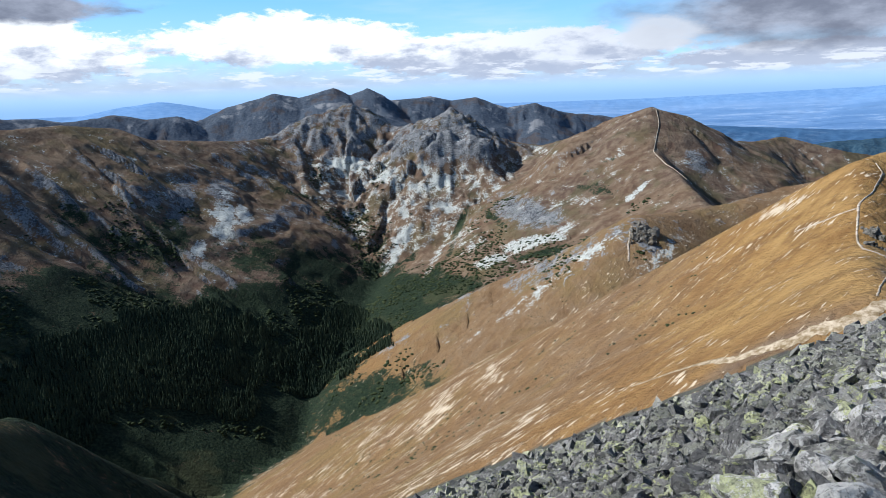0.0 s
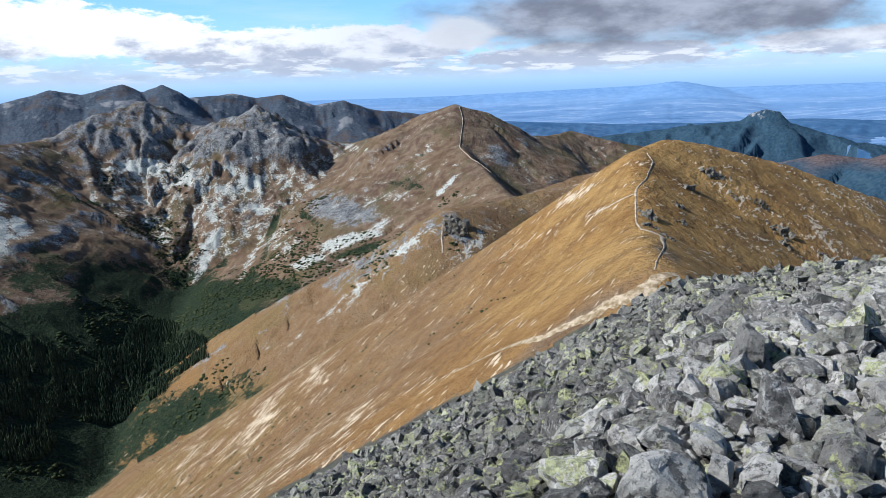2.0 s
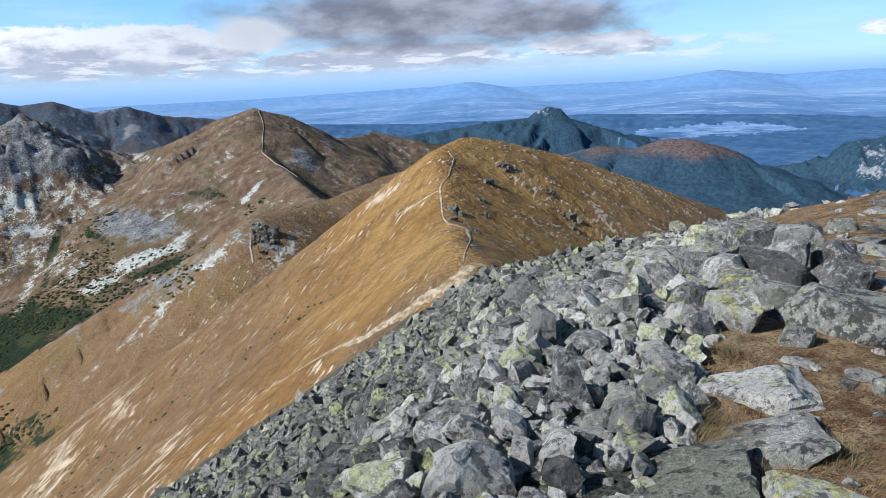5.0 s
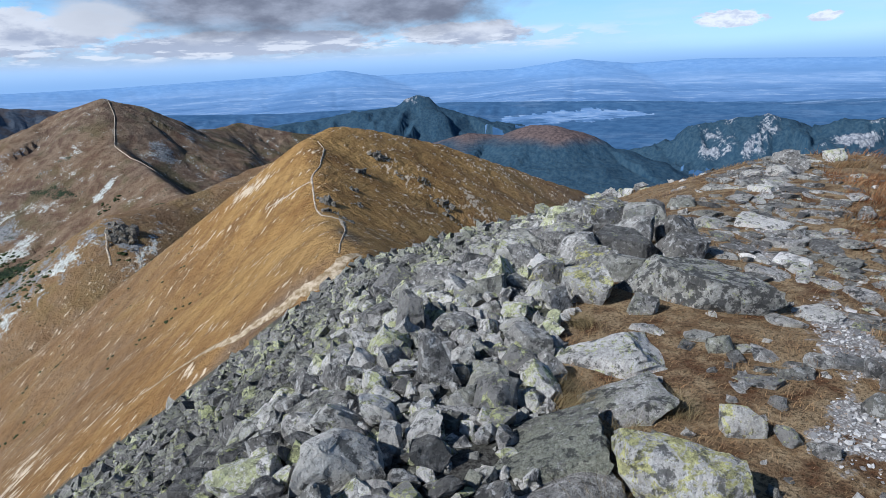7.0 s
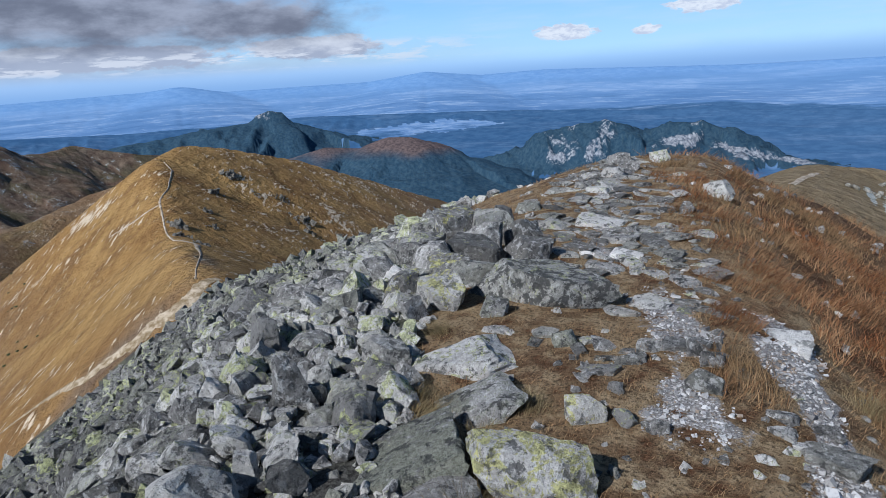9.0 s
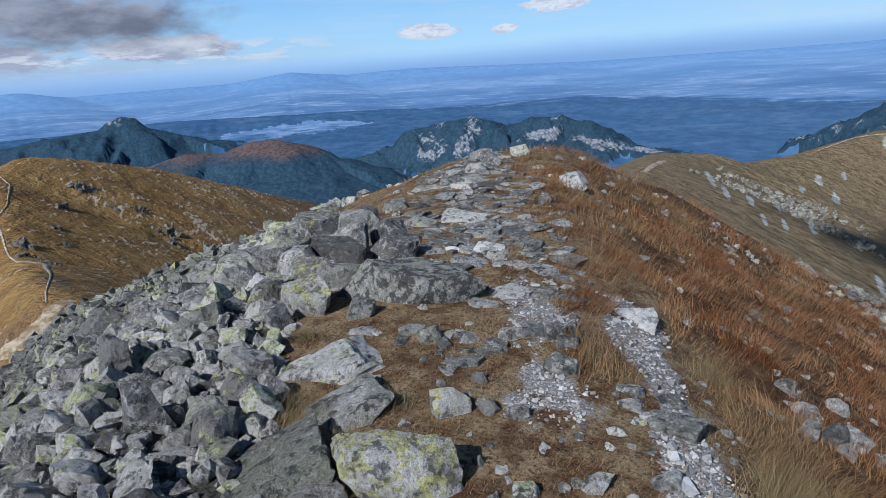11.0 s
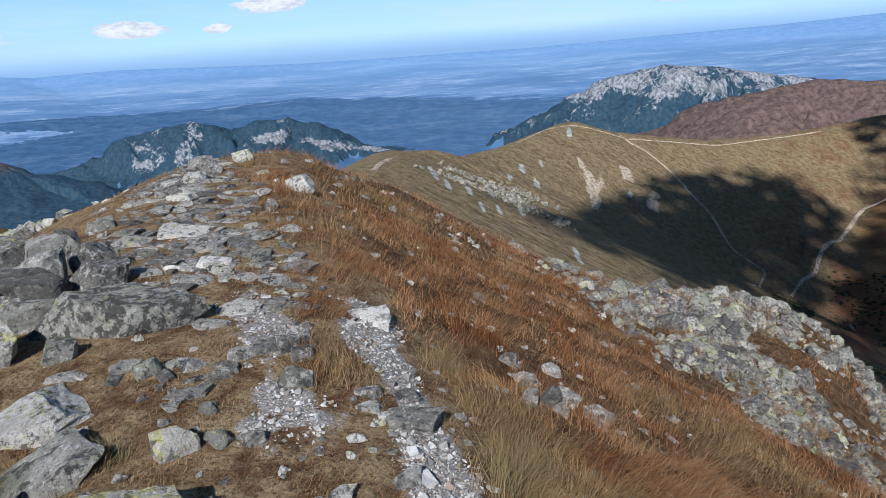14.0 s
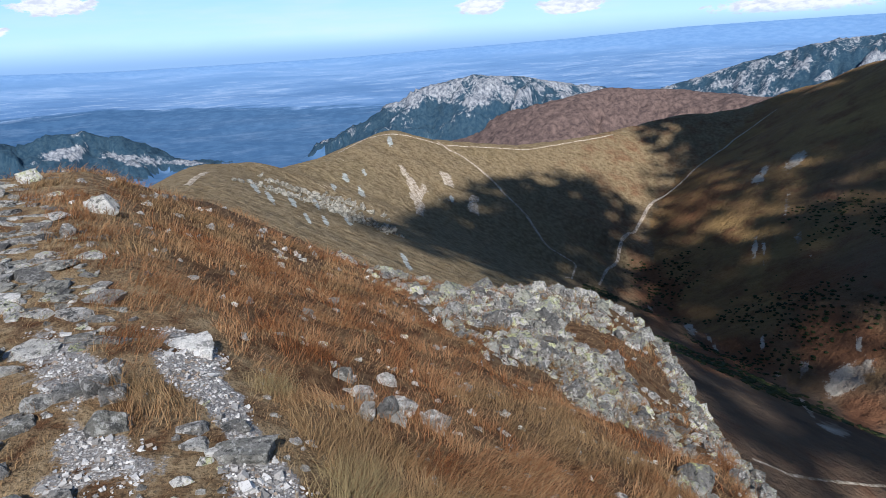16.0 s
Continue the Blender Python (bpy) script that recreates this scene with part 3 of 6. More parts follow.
crest("cliff_hill", 0.52, 0.62, 6, 1.0, [(57.5, 2350, -7.4), (61.8, 2350, -6.5), (64.3, 2350, -5.1), (66.8, 2380, -4.6), (68.7, 2400, -4.35), (70.1, 2400, -4.7), (72, 2400, -5.4), (73.6, 2400, -4.7), (76.2, 2400, -4.7), (78, 2400, -5.3), (79.4, 2380, -6.3), (82.1, 2350, -7.3), (84.8, 2300, -7.9)])
crest("cliff_hill", 0.9, 0.9, 5, 1.0, [(64.3, 2340, -5.3), (64.6, 2230, -7.2), (64.2, 2120, -9.4)])
crest("cliff_hill", 0.9, 0.9, 5, 1.0, [(68.7, 2390, -4.6), (68.0, 2260, -6.8), (67.4, 2130, -9.2)])
crest("low_hill", 0.42, 0.40, 12, 0.5, [(40, 2050, -7.0), (44, 2050, -6.0), (45.5, 2050, -5.4), (48.3, 2050, -5.7), (50.7, 2030, -4.9), (52.3, 2010, -5.0), (53.5, 2000, -5.6), (57, 1950, -6.9), (58.6, 1930, -8.2)])
crest("butte", 0.38, 0.38, 8, 0.8, [(26, 3050, -4.5), (29.5, 3050, -4.05), (33.1, 3050, -3.65), (36.7, 3050, -3.2), (39.3, 3050, -3.0), (41.5, 3050, -2.95), (43.4, 3050, -3.2), (45.6, 3030, -3.9), (47.9, 3000, -4.9), (52, 2950, -5.7)])
crest("butte", 1.5, 1.6, 4, 0.5, [(39.9, 3050, -2.8), (40.3, 3050, -2.35), (41.3, 3050, -2.1), (42.3, 3050, -2.25), (42.8, 3050, -2.75)])
crest("woods", 0.30, 0.30, 30, 0.3, [(14, 3500, -3.2), (21, 3500, -2.7), (30, 3500, -3.1), (37, 3500, -3.1), (44, 3500, -2.8), (51, 3500, -3.0), (62, 3500, -3.3), (77, 3400, -3.9), (90, 3300, -4.4)])
crest("far_range", 0.22, 0.22, 60, 0.03, [(-40, 4700, -0.6), (-28, 4700, -0.5), (-24.5, 4700, 0.1), (-22.5, 4700, 0.35), (-20, 4700, -0.3), (0, 4700, -0.6), (17, 4700, -0.5), (32, 4700, -0.1), (34.6, 4700, 0.15), (38, 4700, -0.4),
      (49.4, 4700, -0.3), (54.2, 4700, 0.25), (58.8, 4700, -0.25), (64, 4700, -0.1), (80, 4700, -0.6), (97, 4700, -0.5), (115, 4700, 0.0), (124, 4700, 0.4), (135, 4700, 0.5), (150, 4700, 0.4)])
NAMES = ["summit", "valley", "plain"]
for row in CRESTS:
    if row[0] not in NAMES:
        NAMES.append(row[0])


def summit_height(x, y):
    """The rounded top on which the camera stands: a nearly level crown between four slopes."""
    def along(bearing):
        b = radians(bearing)
        return x * math.sin(b) + y * math.cos(b)

    faces = [0.06 - 0.018 * along(74),
             0.10 - 0.73 * (along(-32) - 1.4),
             0.05 - 0.36 * (along(-5) - 3.0),
             -0.12 - 0.60 * (along(155) - 0.9 - 0.12 * along(70)),
             -0.20 - 0.45 * (along(70) - 14.5),
             -11.5 - 1.30 * (along(140) - 23.5),
             0.10 - 0.40 * (along(-110) - 3.0)]
    k = 0.22
    bearing, r = np.degrees(np.arctan2(x, y)), np.hypot(x, y)
    rib = 2.5 * np.exp(-((bearing - 117.5) / np.where(bearing < 117.5, 11.0, 8.5)) ** 2) * ramp(r, 8, 23)
    low = faces[0]
    for f in faces[1:]:
        h = np.clip(0.5 + 0.5 * (low - f) / k, 0, 1)
        low = low * (1 - h) + f * h - k * h * (1 - h)
    # the rocky edge of the steep side breaks off on two sides
    for bearing, edge, fall in ((207, 2.2, 1.15), (112, 18.8, 1.2)):
        over = along(bearing) - edge
        low = low - fall * (over + np.sqrt(over * over + 0.16)) / 2 * ramp(r, 4.0, 7.0) * ramp(along(117), 0.0, 3.0)
    return low + rib


def summit_ground(x, y):
    r = np.hypot(x, y)
    tussock = (fractal(x, y, 0.75, 2, 95) - 0.5) * 0.24 * ramp(x * 0.276 - y * 0.961, 1.0, 1.5) * ramp(r, 16, 10)
    return summit_height(x, y) + tussock + (fractal(x, y, 1.6, 4, 71) - 0.5) * 0.16 + (fractal(x, y, 14, 4, 81) - 0.5) * 2.2 * ramp(r, 14, 60)


def terrain(x, y):
    """Height and the number of the landform at each of many places."""
    r = np.hypot(x, y)
    bearing = np.degrees(np.arctan2(x, y))
    # the lowland and the valley floors
    right = ramp(bearing, 20, 45) * ramp(bearing, 175, 150)
    cirque = -640 + 330 * ramp(r, 1050, 1800) * ramp(bearing, -14, 6)
    valley = cirque * (1 - right) + right * (-330)
    plain = EYE + r * np.tan(np.radians(np.interp(r, [0, 1800, 2300, 3000, 3600, 4300, 4900], [-10.5, -10.5, -8.4, -5.2, -3.3, -1.6, -0.55])))
    out = ramp(r, 1700, 2300)
    z = valley * (1 - out) + plain * out
    z = z + (fractal(x, y, 260, 4, 3) - 0.5) * 50 * (1 - out) * ramp(r, 60, 500)
    z = z + (fractal(x, y, 420, 5, 4) - 0.5) * 30 * out * ramp(r, 4900, 3600)
    kind = np.where(r > 2000, 2, 1)
    warp = np.clip(r / 1500, 0, 1.2) * 60
    wave_x, wave_y = (fractal(x, y, 140, 3, 31) - 0.5) * warp, (fractal(x, y, 140, 3, 41) - 0.5) * warp
    small = (fractal(x, y, 40, 4, 61, True) - 0.6) * 30 * np.clip(r / 1600, 0.1, 1.3)
    craggy = (fractal(x, y, 110, 4, 66, True) - 0.6) * 26 * np.clip(r / 1600, 0.05, 1.3)
    sharp = (fractal(x, y, 26, 3, 68, True) - 0.6) * 30 * np.clip((r - 900) / 700, 0, 1.2)
    top = summit_ground(x, y)
    far_up = np.maximum(z, top)
    for name, s_left, s_right, width, rugged, points in CRESTS:
        v = np.array([spot(*p) for p in points])
        highest, gentlest = v[:, 2].max(), min(s_left, s_right) * 0.82
        cx, cy = v[:, 0].mean(), v[:, 1].mean()
        reach = np.hypot(v[:, 0] - cx, v[:, 1] - cy).max() + (highest + 700) / gentlest
        pick = np.nonzero((np.hypot(x - cx, y - cy) < reach) & (r > 40))[0]
        wx, wy = x[pick] + wave_x[pick] * rugged, y[pick] + wave_y[pick] * rugged
        best, best_arc, best_d = np.full(len(pick), -1e9), np.zeros(len(pick)), np.zeros(len(pick))
        arc0 = 0.0
        for p, q in zip(v[:-1], v[1:]):
            ex, ey = q[0] - p[0], q[1] - p[1]
            long = math.hypot(ex, ey)
            t = np.clip(((wx - p[0]) * ex + (wy - p[1]) * ey) / long ** 2, 0, 1)
            dx, dy = wx - (p[0] + t * ex), wy - (p[1] + t * ey)
            d = np.sqrt(dx * dx + dy * dy + width * width) - width
            s = np.where(ex * dy - ey * dx > 0, s_left, s_right)
            h = p[2] + t * (q[2] - p[2]) - s * d * (1 - 0.10 * np.clip(d / 900, 0, 2))
            better = h > best
            best, best_arc, best_d = np.where(better, h, best), np.where(better, arc0 + t * long, best_arc), np.where(better, d, best_d)
            arc0 += long
        keep = best > far_up[pick] - 90
        pick, h, arc, d = pick[keep], best[keep], best_arc[keep], best_d[keep]
        ribs = fractal(arc + d * 0.15, d * 0.22 + 50, 150, 4, 51, True)
        h = h + (ribs - 0.62) * rugged * np.minimum(d * 0.70, 105)
        h = h + (fractal(arc + d * 0.25 + wave_x[pick] * 0.5, d * 0.16 + 90, 62, 4, 57, True) - 0.6) * rugged * np.minimum(d * 0.55, 62) * np.clip(r[pick] / 1600, 0.1, 1.2)
        h = h + small[pick] * max(rugged - 0.45, 0.12) * 1.1 * (0.4 + np.clip(d / 60, 0, 0.6)) + craggy[pick] * max(rugged - 0.3, 0) * np.clip(d / 90, 0, 1)
        h = h + sharp[pick] * max(rugged - 0.5, 0) * (0.35 + np.clip(d / 60, 0, 0.65))
        old = z[pick]
        k = 18.0 * np.clip(r[pick] / 800, 0.02, 1)
        mixed = np.clip(0.5 + 0.5 * (h - old) / k, 0, 1)
        kind[pick] = np.where(h > old, NAMES.index(name), kind[pick])
        z[pick] = old * (1 - mixed) + h * mixed + k * mixed * (1 - mixed)
        far_up = np.maximum(z, top)
    kind = np.where(top > z, 0, kind)
    return far_up, kind


# bearings and distances of the sheet: fine where the film looks, coarse behind
BEARINGS = np.concatenate([np.arange(-200, -44, 2.0), np.arange(-44, -27, 0.21), np.arange(-27, 21, 0.145), np.arange(21, 143, 0.21), np.arange(143, 160, 2.0)])
RINGS = np.concatenate([[0.02, 0.3], np.geomspace(0.6, 60, 122), np.geomspace(61.5, 1150, 125), np.arange(1157, 2120, 6.0), np.geomspace(2132, 4900, 110)])

# patches of ground cover as they lie from the summit: bearing, angle of height, half length, half width (degrees), slant of the long side, strength
SCREE = [(-18.7, -9.0, 2.57, 1.11, 100, 0.8), (-17.1, -8.8, 1.3, 0.64, 60, 0.7), (-20.8, -11.3, 1.2, 0.6, 120, 0.7), (-8.5, -5.2, 3.4, 0.77, 5, 0.75), (-4.7, -6.3, 1.9, 1.07, 40, 0.7),
         (-1.1, -7.1, 2.8, 0.77, -15, 0.75), (-3.4, -9.2, 2.0, 1.2, 120, 0.6), (-4.1, -12.0, 2.9, 0.86, 125, 0.8), (-5.3, -13.9, 1.5, 0.5, 130, 0.7), (-7.4, -10.4, 1.4, 0.86, 100, 0.5)]
SCREE += [(-2.5, -8.8, 6.0, 2.6, 0, 0.46), (-6.5, -6.2, 5.0, 1.3, 0, 0.52), (1.0, -11.8, 4.0, 1.8, 0, 0.42), (-18.5, -10.0, 3.5, 1.8, 100, 0.42), (12.0, -9.0, 5.0, 1.0, 0, 0.36)]
SCREE += [(0.0, -9.0, 2.6, 0.6, 110, 0.6), (7.3, -12.3, 3.2, 0.6, -12, 0.9), (3.8, -13.8, 1.7, 0.56, -15, 0.85), (10.5, -11.1, 1.4, 0.34, -20, 0.7), (16.0, -8.0, 1.6, 0.34, -45, 0.7),
          (-1.2, -13.7, 2.6, 0.34, 125, 0.6), (-9.1, -7.7, 2.1, 0.43, 20, 0.6), (-7.2, -20.0, 1.1, 0.5, 20, 0.7), (8.5, -4.6, 1.7, 0.43, 15, 0.5), (2.1, -6.5, 2.1, 0.86, 30, 0.5)]
SPUR_SCREE = [(12.9, -12.7, 3.2, 0.5, -35, 0.6), (7.8, -16.6, 3.85, 0.5, -35, 0.55), (18.6, -12.6, 2.1, 0.6, -40, 0.5)]
BARE_ROCK = [(-6.9, -2.1, 3.2, 1.8, 0, 0.6), (0.2, -3.6, 3.4, 2.2, 0, 0.75), (-4.5, -1.3, 2.35, 1.2, 0, 0.5), (6.9, -9.7, 3.6, 1.6, 10, 0.7), (9.5, -10.5, 1.6, 0.86, 20, 0.6), (-22.0, -7.8, 3.6, 1.2, 115, 0.7),
             (-18.6, -6.8, 1.3, 1.1, 50, 0.7), (-16.2, -3.5, 1.8, 0.64, 10, 0.5), (16.8, -11.7, 1.9, 0.86, 50, 0.8), (20.7, -5.5, 1.4, 0.77, 60, 0.6), (22.9, -4.8, 1.7, 0.94, 30, 0.45), (-13.9, -9.2, 1.6, 0.86, 0, 0.6)]
THICKET = [(-4.7, -15.8, 9.0, 1.1, 0, 1.0), (-11.5, -13.8, 4.3, 1.8, 0, 0.8), (-17.4, -12.1, 3.85, 1.9, 10, 0.7), (-15.5, -16.7, 8.1, 2.35, 0, 1.0), (-23.4, -10.5, 3.0, 2.6, 110, 0.6), (1.0, -11.0, 4.1, 0.39, 115, 0.8),
           (3.9, -10.0, 1.5, 0.5, 40, 0.6), (12.6, -7.8, 1.6, 0.6, 10, 0.7), (8.3, -13.1, 3.2, 0.34, -15, 0.8), (-12.9, -7.4, 2.35, 0.39, 20, 0.6), (-9.6, -9.7, 2.6, 0.6, 30, 0.5), (-27.1, -10.6, 3.0, 2.35, 100, 0.55)]
THICKET += [(-29.8, -7.7, 1.9, 1.9, 90, 0.5), (11.0, -12.9, 2.8, 0.34, -20, 0.7), (-0.2, -18.0, 4.3, 0.86, -20, 0.8), (-11.0, -7.8, 1.7, 0.5, 10, 0.4)]
CLIFF = [(65.3, -6.6, 2.2, 1.1, -60, 0.55), (68.4, -6.2, 2.0, 1.0, -60, 0.5), (74.8, -6.2, 1.8, 0.47, -5, 1.0), (79.4, -7.1, 2.35, 0.43, 15, 0.9), (83.0, -7.8, 1.46, 0.26, 8, 0.9)]
STREAKS = [(28.5, -6.9, 2.5, 0.5, -35, 0.9), (24.5, -9.4, 2.5, 0.5, -35, 0.9), (17.0, -13.6, 3.0, 0.45, -35, 0.9), (27.0, -8.9, 2.35, 0.39, -33, 1.4), (30.2, -9.8, 1.8, 0.3, -28, 1.4), (22.2, -13.3, 1.9, 0.3, -32, 1.3), (12.3, -16.4, 5.1, 0.43, -38, 1.0), (19.5, -12.2, 3.85, 0.43, -38, 1.1), (3.8, -23.2, 2.6, 0.6, -40, 0.9),
           (-1.2, -26.2, 3.0, 0.68, -40, 0.9), (45.6, -11.1, 2.6, 0.34, 55, 1.3), (42.6, -13.4, 2.1, 0.3, 35, 1.1), (47.4, -12.3, 1.3, 0.34, 45, 1.1), (49.2, -9.0, 2.6, 0.43, 20, 0.8),
           (35.2, -8.6, 1.07, 0.34, 40, 0.9), (7.2, -26.9, 1.7, 0.34, -45, 1.2)]
PEAK_SCREE = [(95.8, -10.3, 0.52, 0.26, 60, 1.25), (97.0, -11.6, 0.6, 0.26, 60, 1.25), (92.2, -13.3, 0.69, 0.21, 60, 1.25), (93.7, -13.7, 0.69, 0.26, 60, 1.25), (95.7, -13.9, 0.52, 0.26, 60, 1.25), (94.9, -12.9, 0.43, 0.21, 60, 1.25), (91.2, -12.0, 0.6, 0.21, 60, 1.25), (88.2, -10.3, 0.86, 0.21, 60, 1.25), (97.4, -9.9, 0.39, 0.21, 60, 1.25), (89.4, -11.4, 0.77, 0.21, 60, 1.25), (99.8, -7.5, 0.6, 0.26, 80, 1.25), (100.5, -17.9, 0.95, 0.26, 60, 1.25), (93.1, -12.2, 0.6, 0.21, 60, 1.25), (94.7, -10.9, 0.39, 0.21, 60, 1.25), (104.8, -12.7, 0.3, 0.17, 60, 1.25)]
DARK_SCREE = [(129.9, -10.9, 1.05, 0.27, -55, 1.2), (132.2, -9.7, 1.3, 0.32, -56, 1.2), (129.9, -16.4, 1.7, 0.15, 90, 1.2), (130.6, -16.7, 1.3, 0.15, 85, 1.2), (131.9, -13.0, 0.9, 0.25, -84, 1.1), (133.0, -15.6, 1.1, 0.2, -63, 1.1),
              (131.1, -23.8, 0.9, 0.2, 90, 1.2), (132.1, -25.8, 0.95, 0.24, 25, 1.2), (137.4, -25.4, 1.9, 0.75, -45, 1.3), (137.9, -22.7, 0.8, 0.28, 60, 1.2), (137.1, -29.1, 1.5, 0.45, 12, 1.2), (134.9, -28.0, 1.2, 0.22, 47, 1.2),
              (125.3, -23.4, 0.8, 0.42, 45, 1.2), (134.3, -25.4, 0.7, 0.3, -60, 1.2), (127.2, -24.2, 0.86, 0.21, 50, 1.1), (122.0, -21.9, 0.52, 0.26, 0, 1.1)]
RED_HEATH = [(122.5, -20.5, 2.5, 1.5, 60, 0.8), (129.0, -25.2, 3.0, 1.3, 0, 1.0), (136.7, -22.8, 3.2, 1.7, 0, 0.9), (133.5, -19.0, 3.0, 1.2, -20, 0.6), (125.0, -14.0, 3.0, 1.2, -40, 0.4), (139.0, -27.5, 1.6, 1.2, 0, 0.8)]
BARE_EARTH = [(27.2, -19.5, 7.3, 0.8, -35, 0.9), (34.7, -13.6, 1.3, 0.43, 30, 0.8)]


def patches(rows, bearing, height):
    """The strongest of the patches at each place."""
    out = np.zeros(bearing.shape)
    for b0, h0, long, wide, slant, strength in rows:
        c, s = math.cos(radians(slant)), math.sin(radians(slant))
        du, dv = bearing - b0, h0 - height
        u, v = (du * c + dv * s) / long, (dv * c - du * s) / wide
        out = np.maximum(out, strength * np.exp(-(u * u + v * v) ** 1.5 * 0.8))
    return out


def trodden(x, y):
    """How much the paths of the summit have bared the ground."""
    a, b = x * 0.961 + y * 0.276, x * 0.276 - y * 0.961
    b = b + (fractal(x, y, 0.55, 3, 16) - 0.5) * 0.45
    right = ramp(np.abs(b - 0.71), 0.25, 0.08) * ramp(a, 5.0, 4.7)
    middle = np.interp(a, [2.4, 3.0, 4.6, 5.6, 7.4, 11, 16], [0.15, 0.05, 0.0, -0.40, -0.72, -0.85, -0.9])
    left = ramp(np.abs(b - middle), 0.30, 0.05) * ramp(a, 2.5, 3.1) * ramp(a, 17, 14)
    left = 0.8 * left * ramp(fractal(x, y, 0.7, 3, 15), 0.42, 0.58)
    return np.maximum(right, left)


def stony(x, y):
    """1 on the boulder slope, 0 on the turf."""
    a, b = x * 0.961 + y * 0.276, x * 0.276 - y * 0.961
    edge = np.interp(a, [-8, 0, 2.3, 3.5, 6.5, 9, 14], [-0.2, -0.55, -0.95, -1.45, -1.9, -3.0, -4.2])
    return ramp(b - edge, 0.15, -0.25)


LAND = {}


def make_sheet():
    ba, ra = np.meshgrid(np.radians(BEARINGS), RINGS)
    x, y = ra * np.sin(ba), ra * np.cos(ba)
    z, kind = terrain(x.ravel(), y.ravel())
    z, kind = z.reshape(x.shape), kind.reshape(x.shape)
    rows, cols = x.shape
    gx, gy = np.gradient(z)
    step_r = np.gradient(RINGS)[:, None]
    step_b = ra * np.gradient(np.radians(BEARINGS))[None, :]
    steep = np.hypot(gx / step_r, gy / np.maximum(step_b, 1e-6))
    around = (np.roll(z, 5, 0) + np.roll(z, -5, 0) + np.roll(z, 9, 1) + np.roll(z, -9, 1)) / 4
    swell = np.clip((z - around) / (ra * 0.012 + 1e-3), -1, 1)
    bearing, r = np.degrees(ba), ra
    n1, n2 = fractal(x, y, 120, 4, 91), fractal(x, y, 40, 4, 92)
    is_kind = {name: kind == i for i, name in enumerate(NAMES)}
    mask = {key: np.zeros(x.shape) for key in ("heath", "rock", "scree", "pine", "streak", "open", "far", "path", "rubble", "rust")}
    alpine = is_kind["crag"] | is_kind["left_ridge"] | is_kind["trail_peak"] | is_kind["valley"] | is_kind["spur"]
    bare = ramp(steep + swell * 0.35 + (n2 - 0.5) * 0.5, 0.72, 1.05)
    # on the far range this mask holds the painted haze blue, no heath
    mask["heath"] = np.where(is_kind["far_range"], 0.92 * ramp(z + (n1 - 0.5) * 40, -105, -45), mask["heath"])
    mask["rock"] = np.where(alpine, np.clip(bare * 0.7 + 0.35 * np.clip(swell, 0, 1), 0, 0.9), 0)
    mask["rock"] = np.where(is_kind["crag"], np.maximum(mask["rock"] * 0.6, 0.10 + 0.62 * ramp(z + swell * 25, -215, -125) + 0.2 * swell), mask["rock"])
    mask["rock"] = np.where(is_kind["trail_peak"], mask["rock"] * 0.6, mask["rock"])
    mask["heath"] = np.where(alpine, 0.90 + 0.10 * ramp(n1, 0.35, 0.6), mask["heath"])
    mask["heath"] = np.where(is_kind["near_rib"], 0.8, mask["heath"])
    mask["heath"] = np.where(is_kind["dark_slope"], 0.25 + 0.5 * ramp(n1, 0.35, 0.6), mask["heath"])
    mask["heath"] = np.where(is_kind["red_ridge"], 1.0, mask["heath"])
    mask["heath"] = np.where(is_kind["brown_peak"], 0.18 + 0.62 * np.maximum(ramp(z, -130, -230), 1.2 * ramp(bearing, 113, 119) * ramp(r, 470, 400)), mask["heath"])
    mask["heath"] = np.where(is_kind["mound"], np.clip(ramp(r, 330, 60) * 0.30 + 0.80 * ramp(z + (n1 - 0.5) * 50, -70, -170), 0, 0.55), mask["heath"])
    height = np.degrees(np.arctan2(z - EYE, r))
    hollow = ramp(-swell + (n2 - 0.5) * 1.2, -0.15, 0.35)
    patchy = alpine & ~is_kind["spur"]
    field, thick, crags = patches(SCREE, bearing, height), patches(THICKET, bearing, height), patches(BARE_ROCK, bearing, height)
    mask["scree"] = np.where(patchy, np.clip(np.maximum(field * (0.8 + 0.25 * hollow), np.where(is_kind["crag"], 0.02 + 0.22 * ramp(height, -4.0, -6.0) * ramp(height, -14.5, -12.5), 0.06) + 0.10 + 0.10 * hollow * ramp(z, -420, -250)), 0, 0.95), 0)
    mask["pine"] = np.where(alpine, ramp(z + (n1 - 0.5) * 200 + swell * 40, -330, -450) * 0.75, 0)
    mask["pine"] = np.where(patchy, np.maximum(mask["pine"], 0.20 * ramp(z, -60, -160)), mask["pine"])
    mask["pine"] = np.where(patchy, np.maximum(np.maximum(mask["pine"], thick), 0.85 * ramp(height + (n1 - 0.5) * 5, np.interp(bearing, [-30, -20], [-10, -13]), np.interp(bearing, [-30, -20], [-14, -16.5])) * ramp(bearing, 3, -2)) - 0.5 * field, mask["pine"])
    mask["rock"] = np.where(patchy, np.maximum(mask["rock"] * 0.75, crags), mask["rock"] * 0.5)
    mask["pine"] = np.where(is_kind["near_rib"], 0.72, mask["pine"])
    mask["open"] = np.where(is_kind["plain"], -0.30 + 1.0 * ramp(r, 3380 - 520 * ramp(bearing, 78, 100), 3680 - 250 * ramp(bearing, 78, 100)), 0)
    mask["open"] = np.where(is_kind["far_range"], 0.62 - 0.25 * ramp(z, -220, -260), mask["open"])
    mask["open"] = np.where(is_kind["woods"], -0.5, mask["open"])
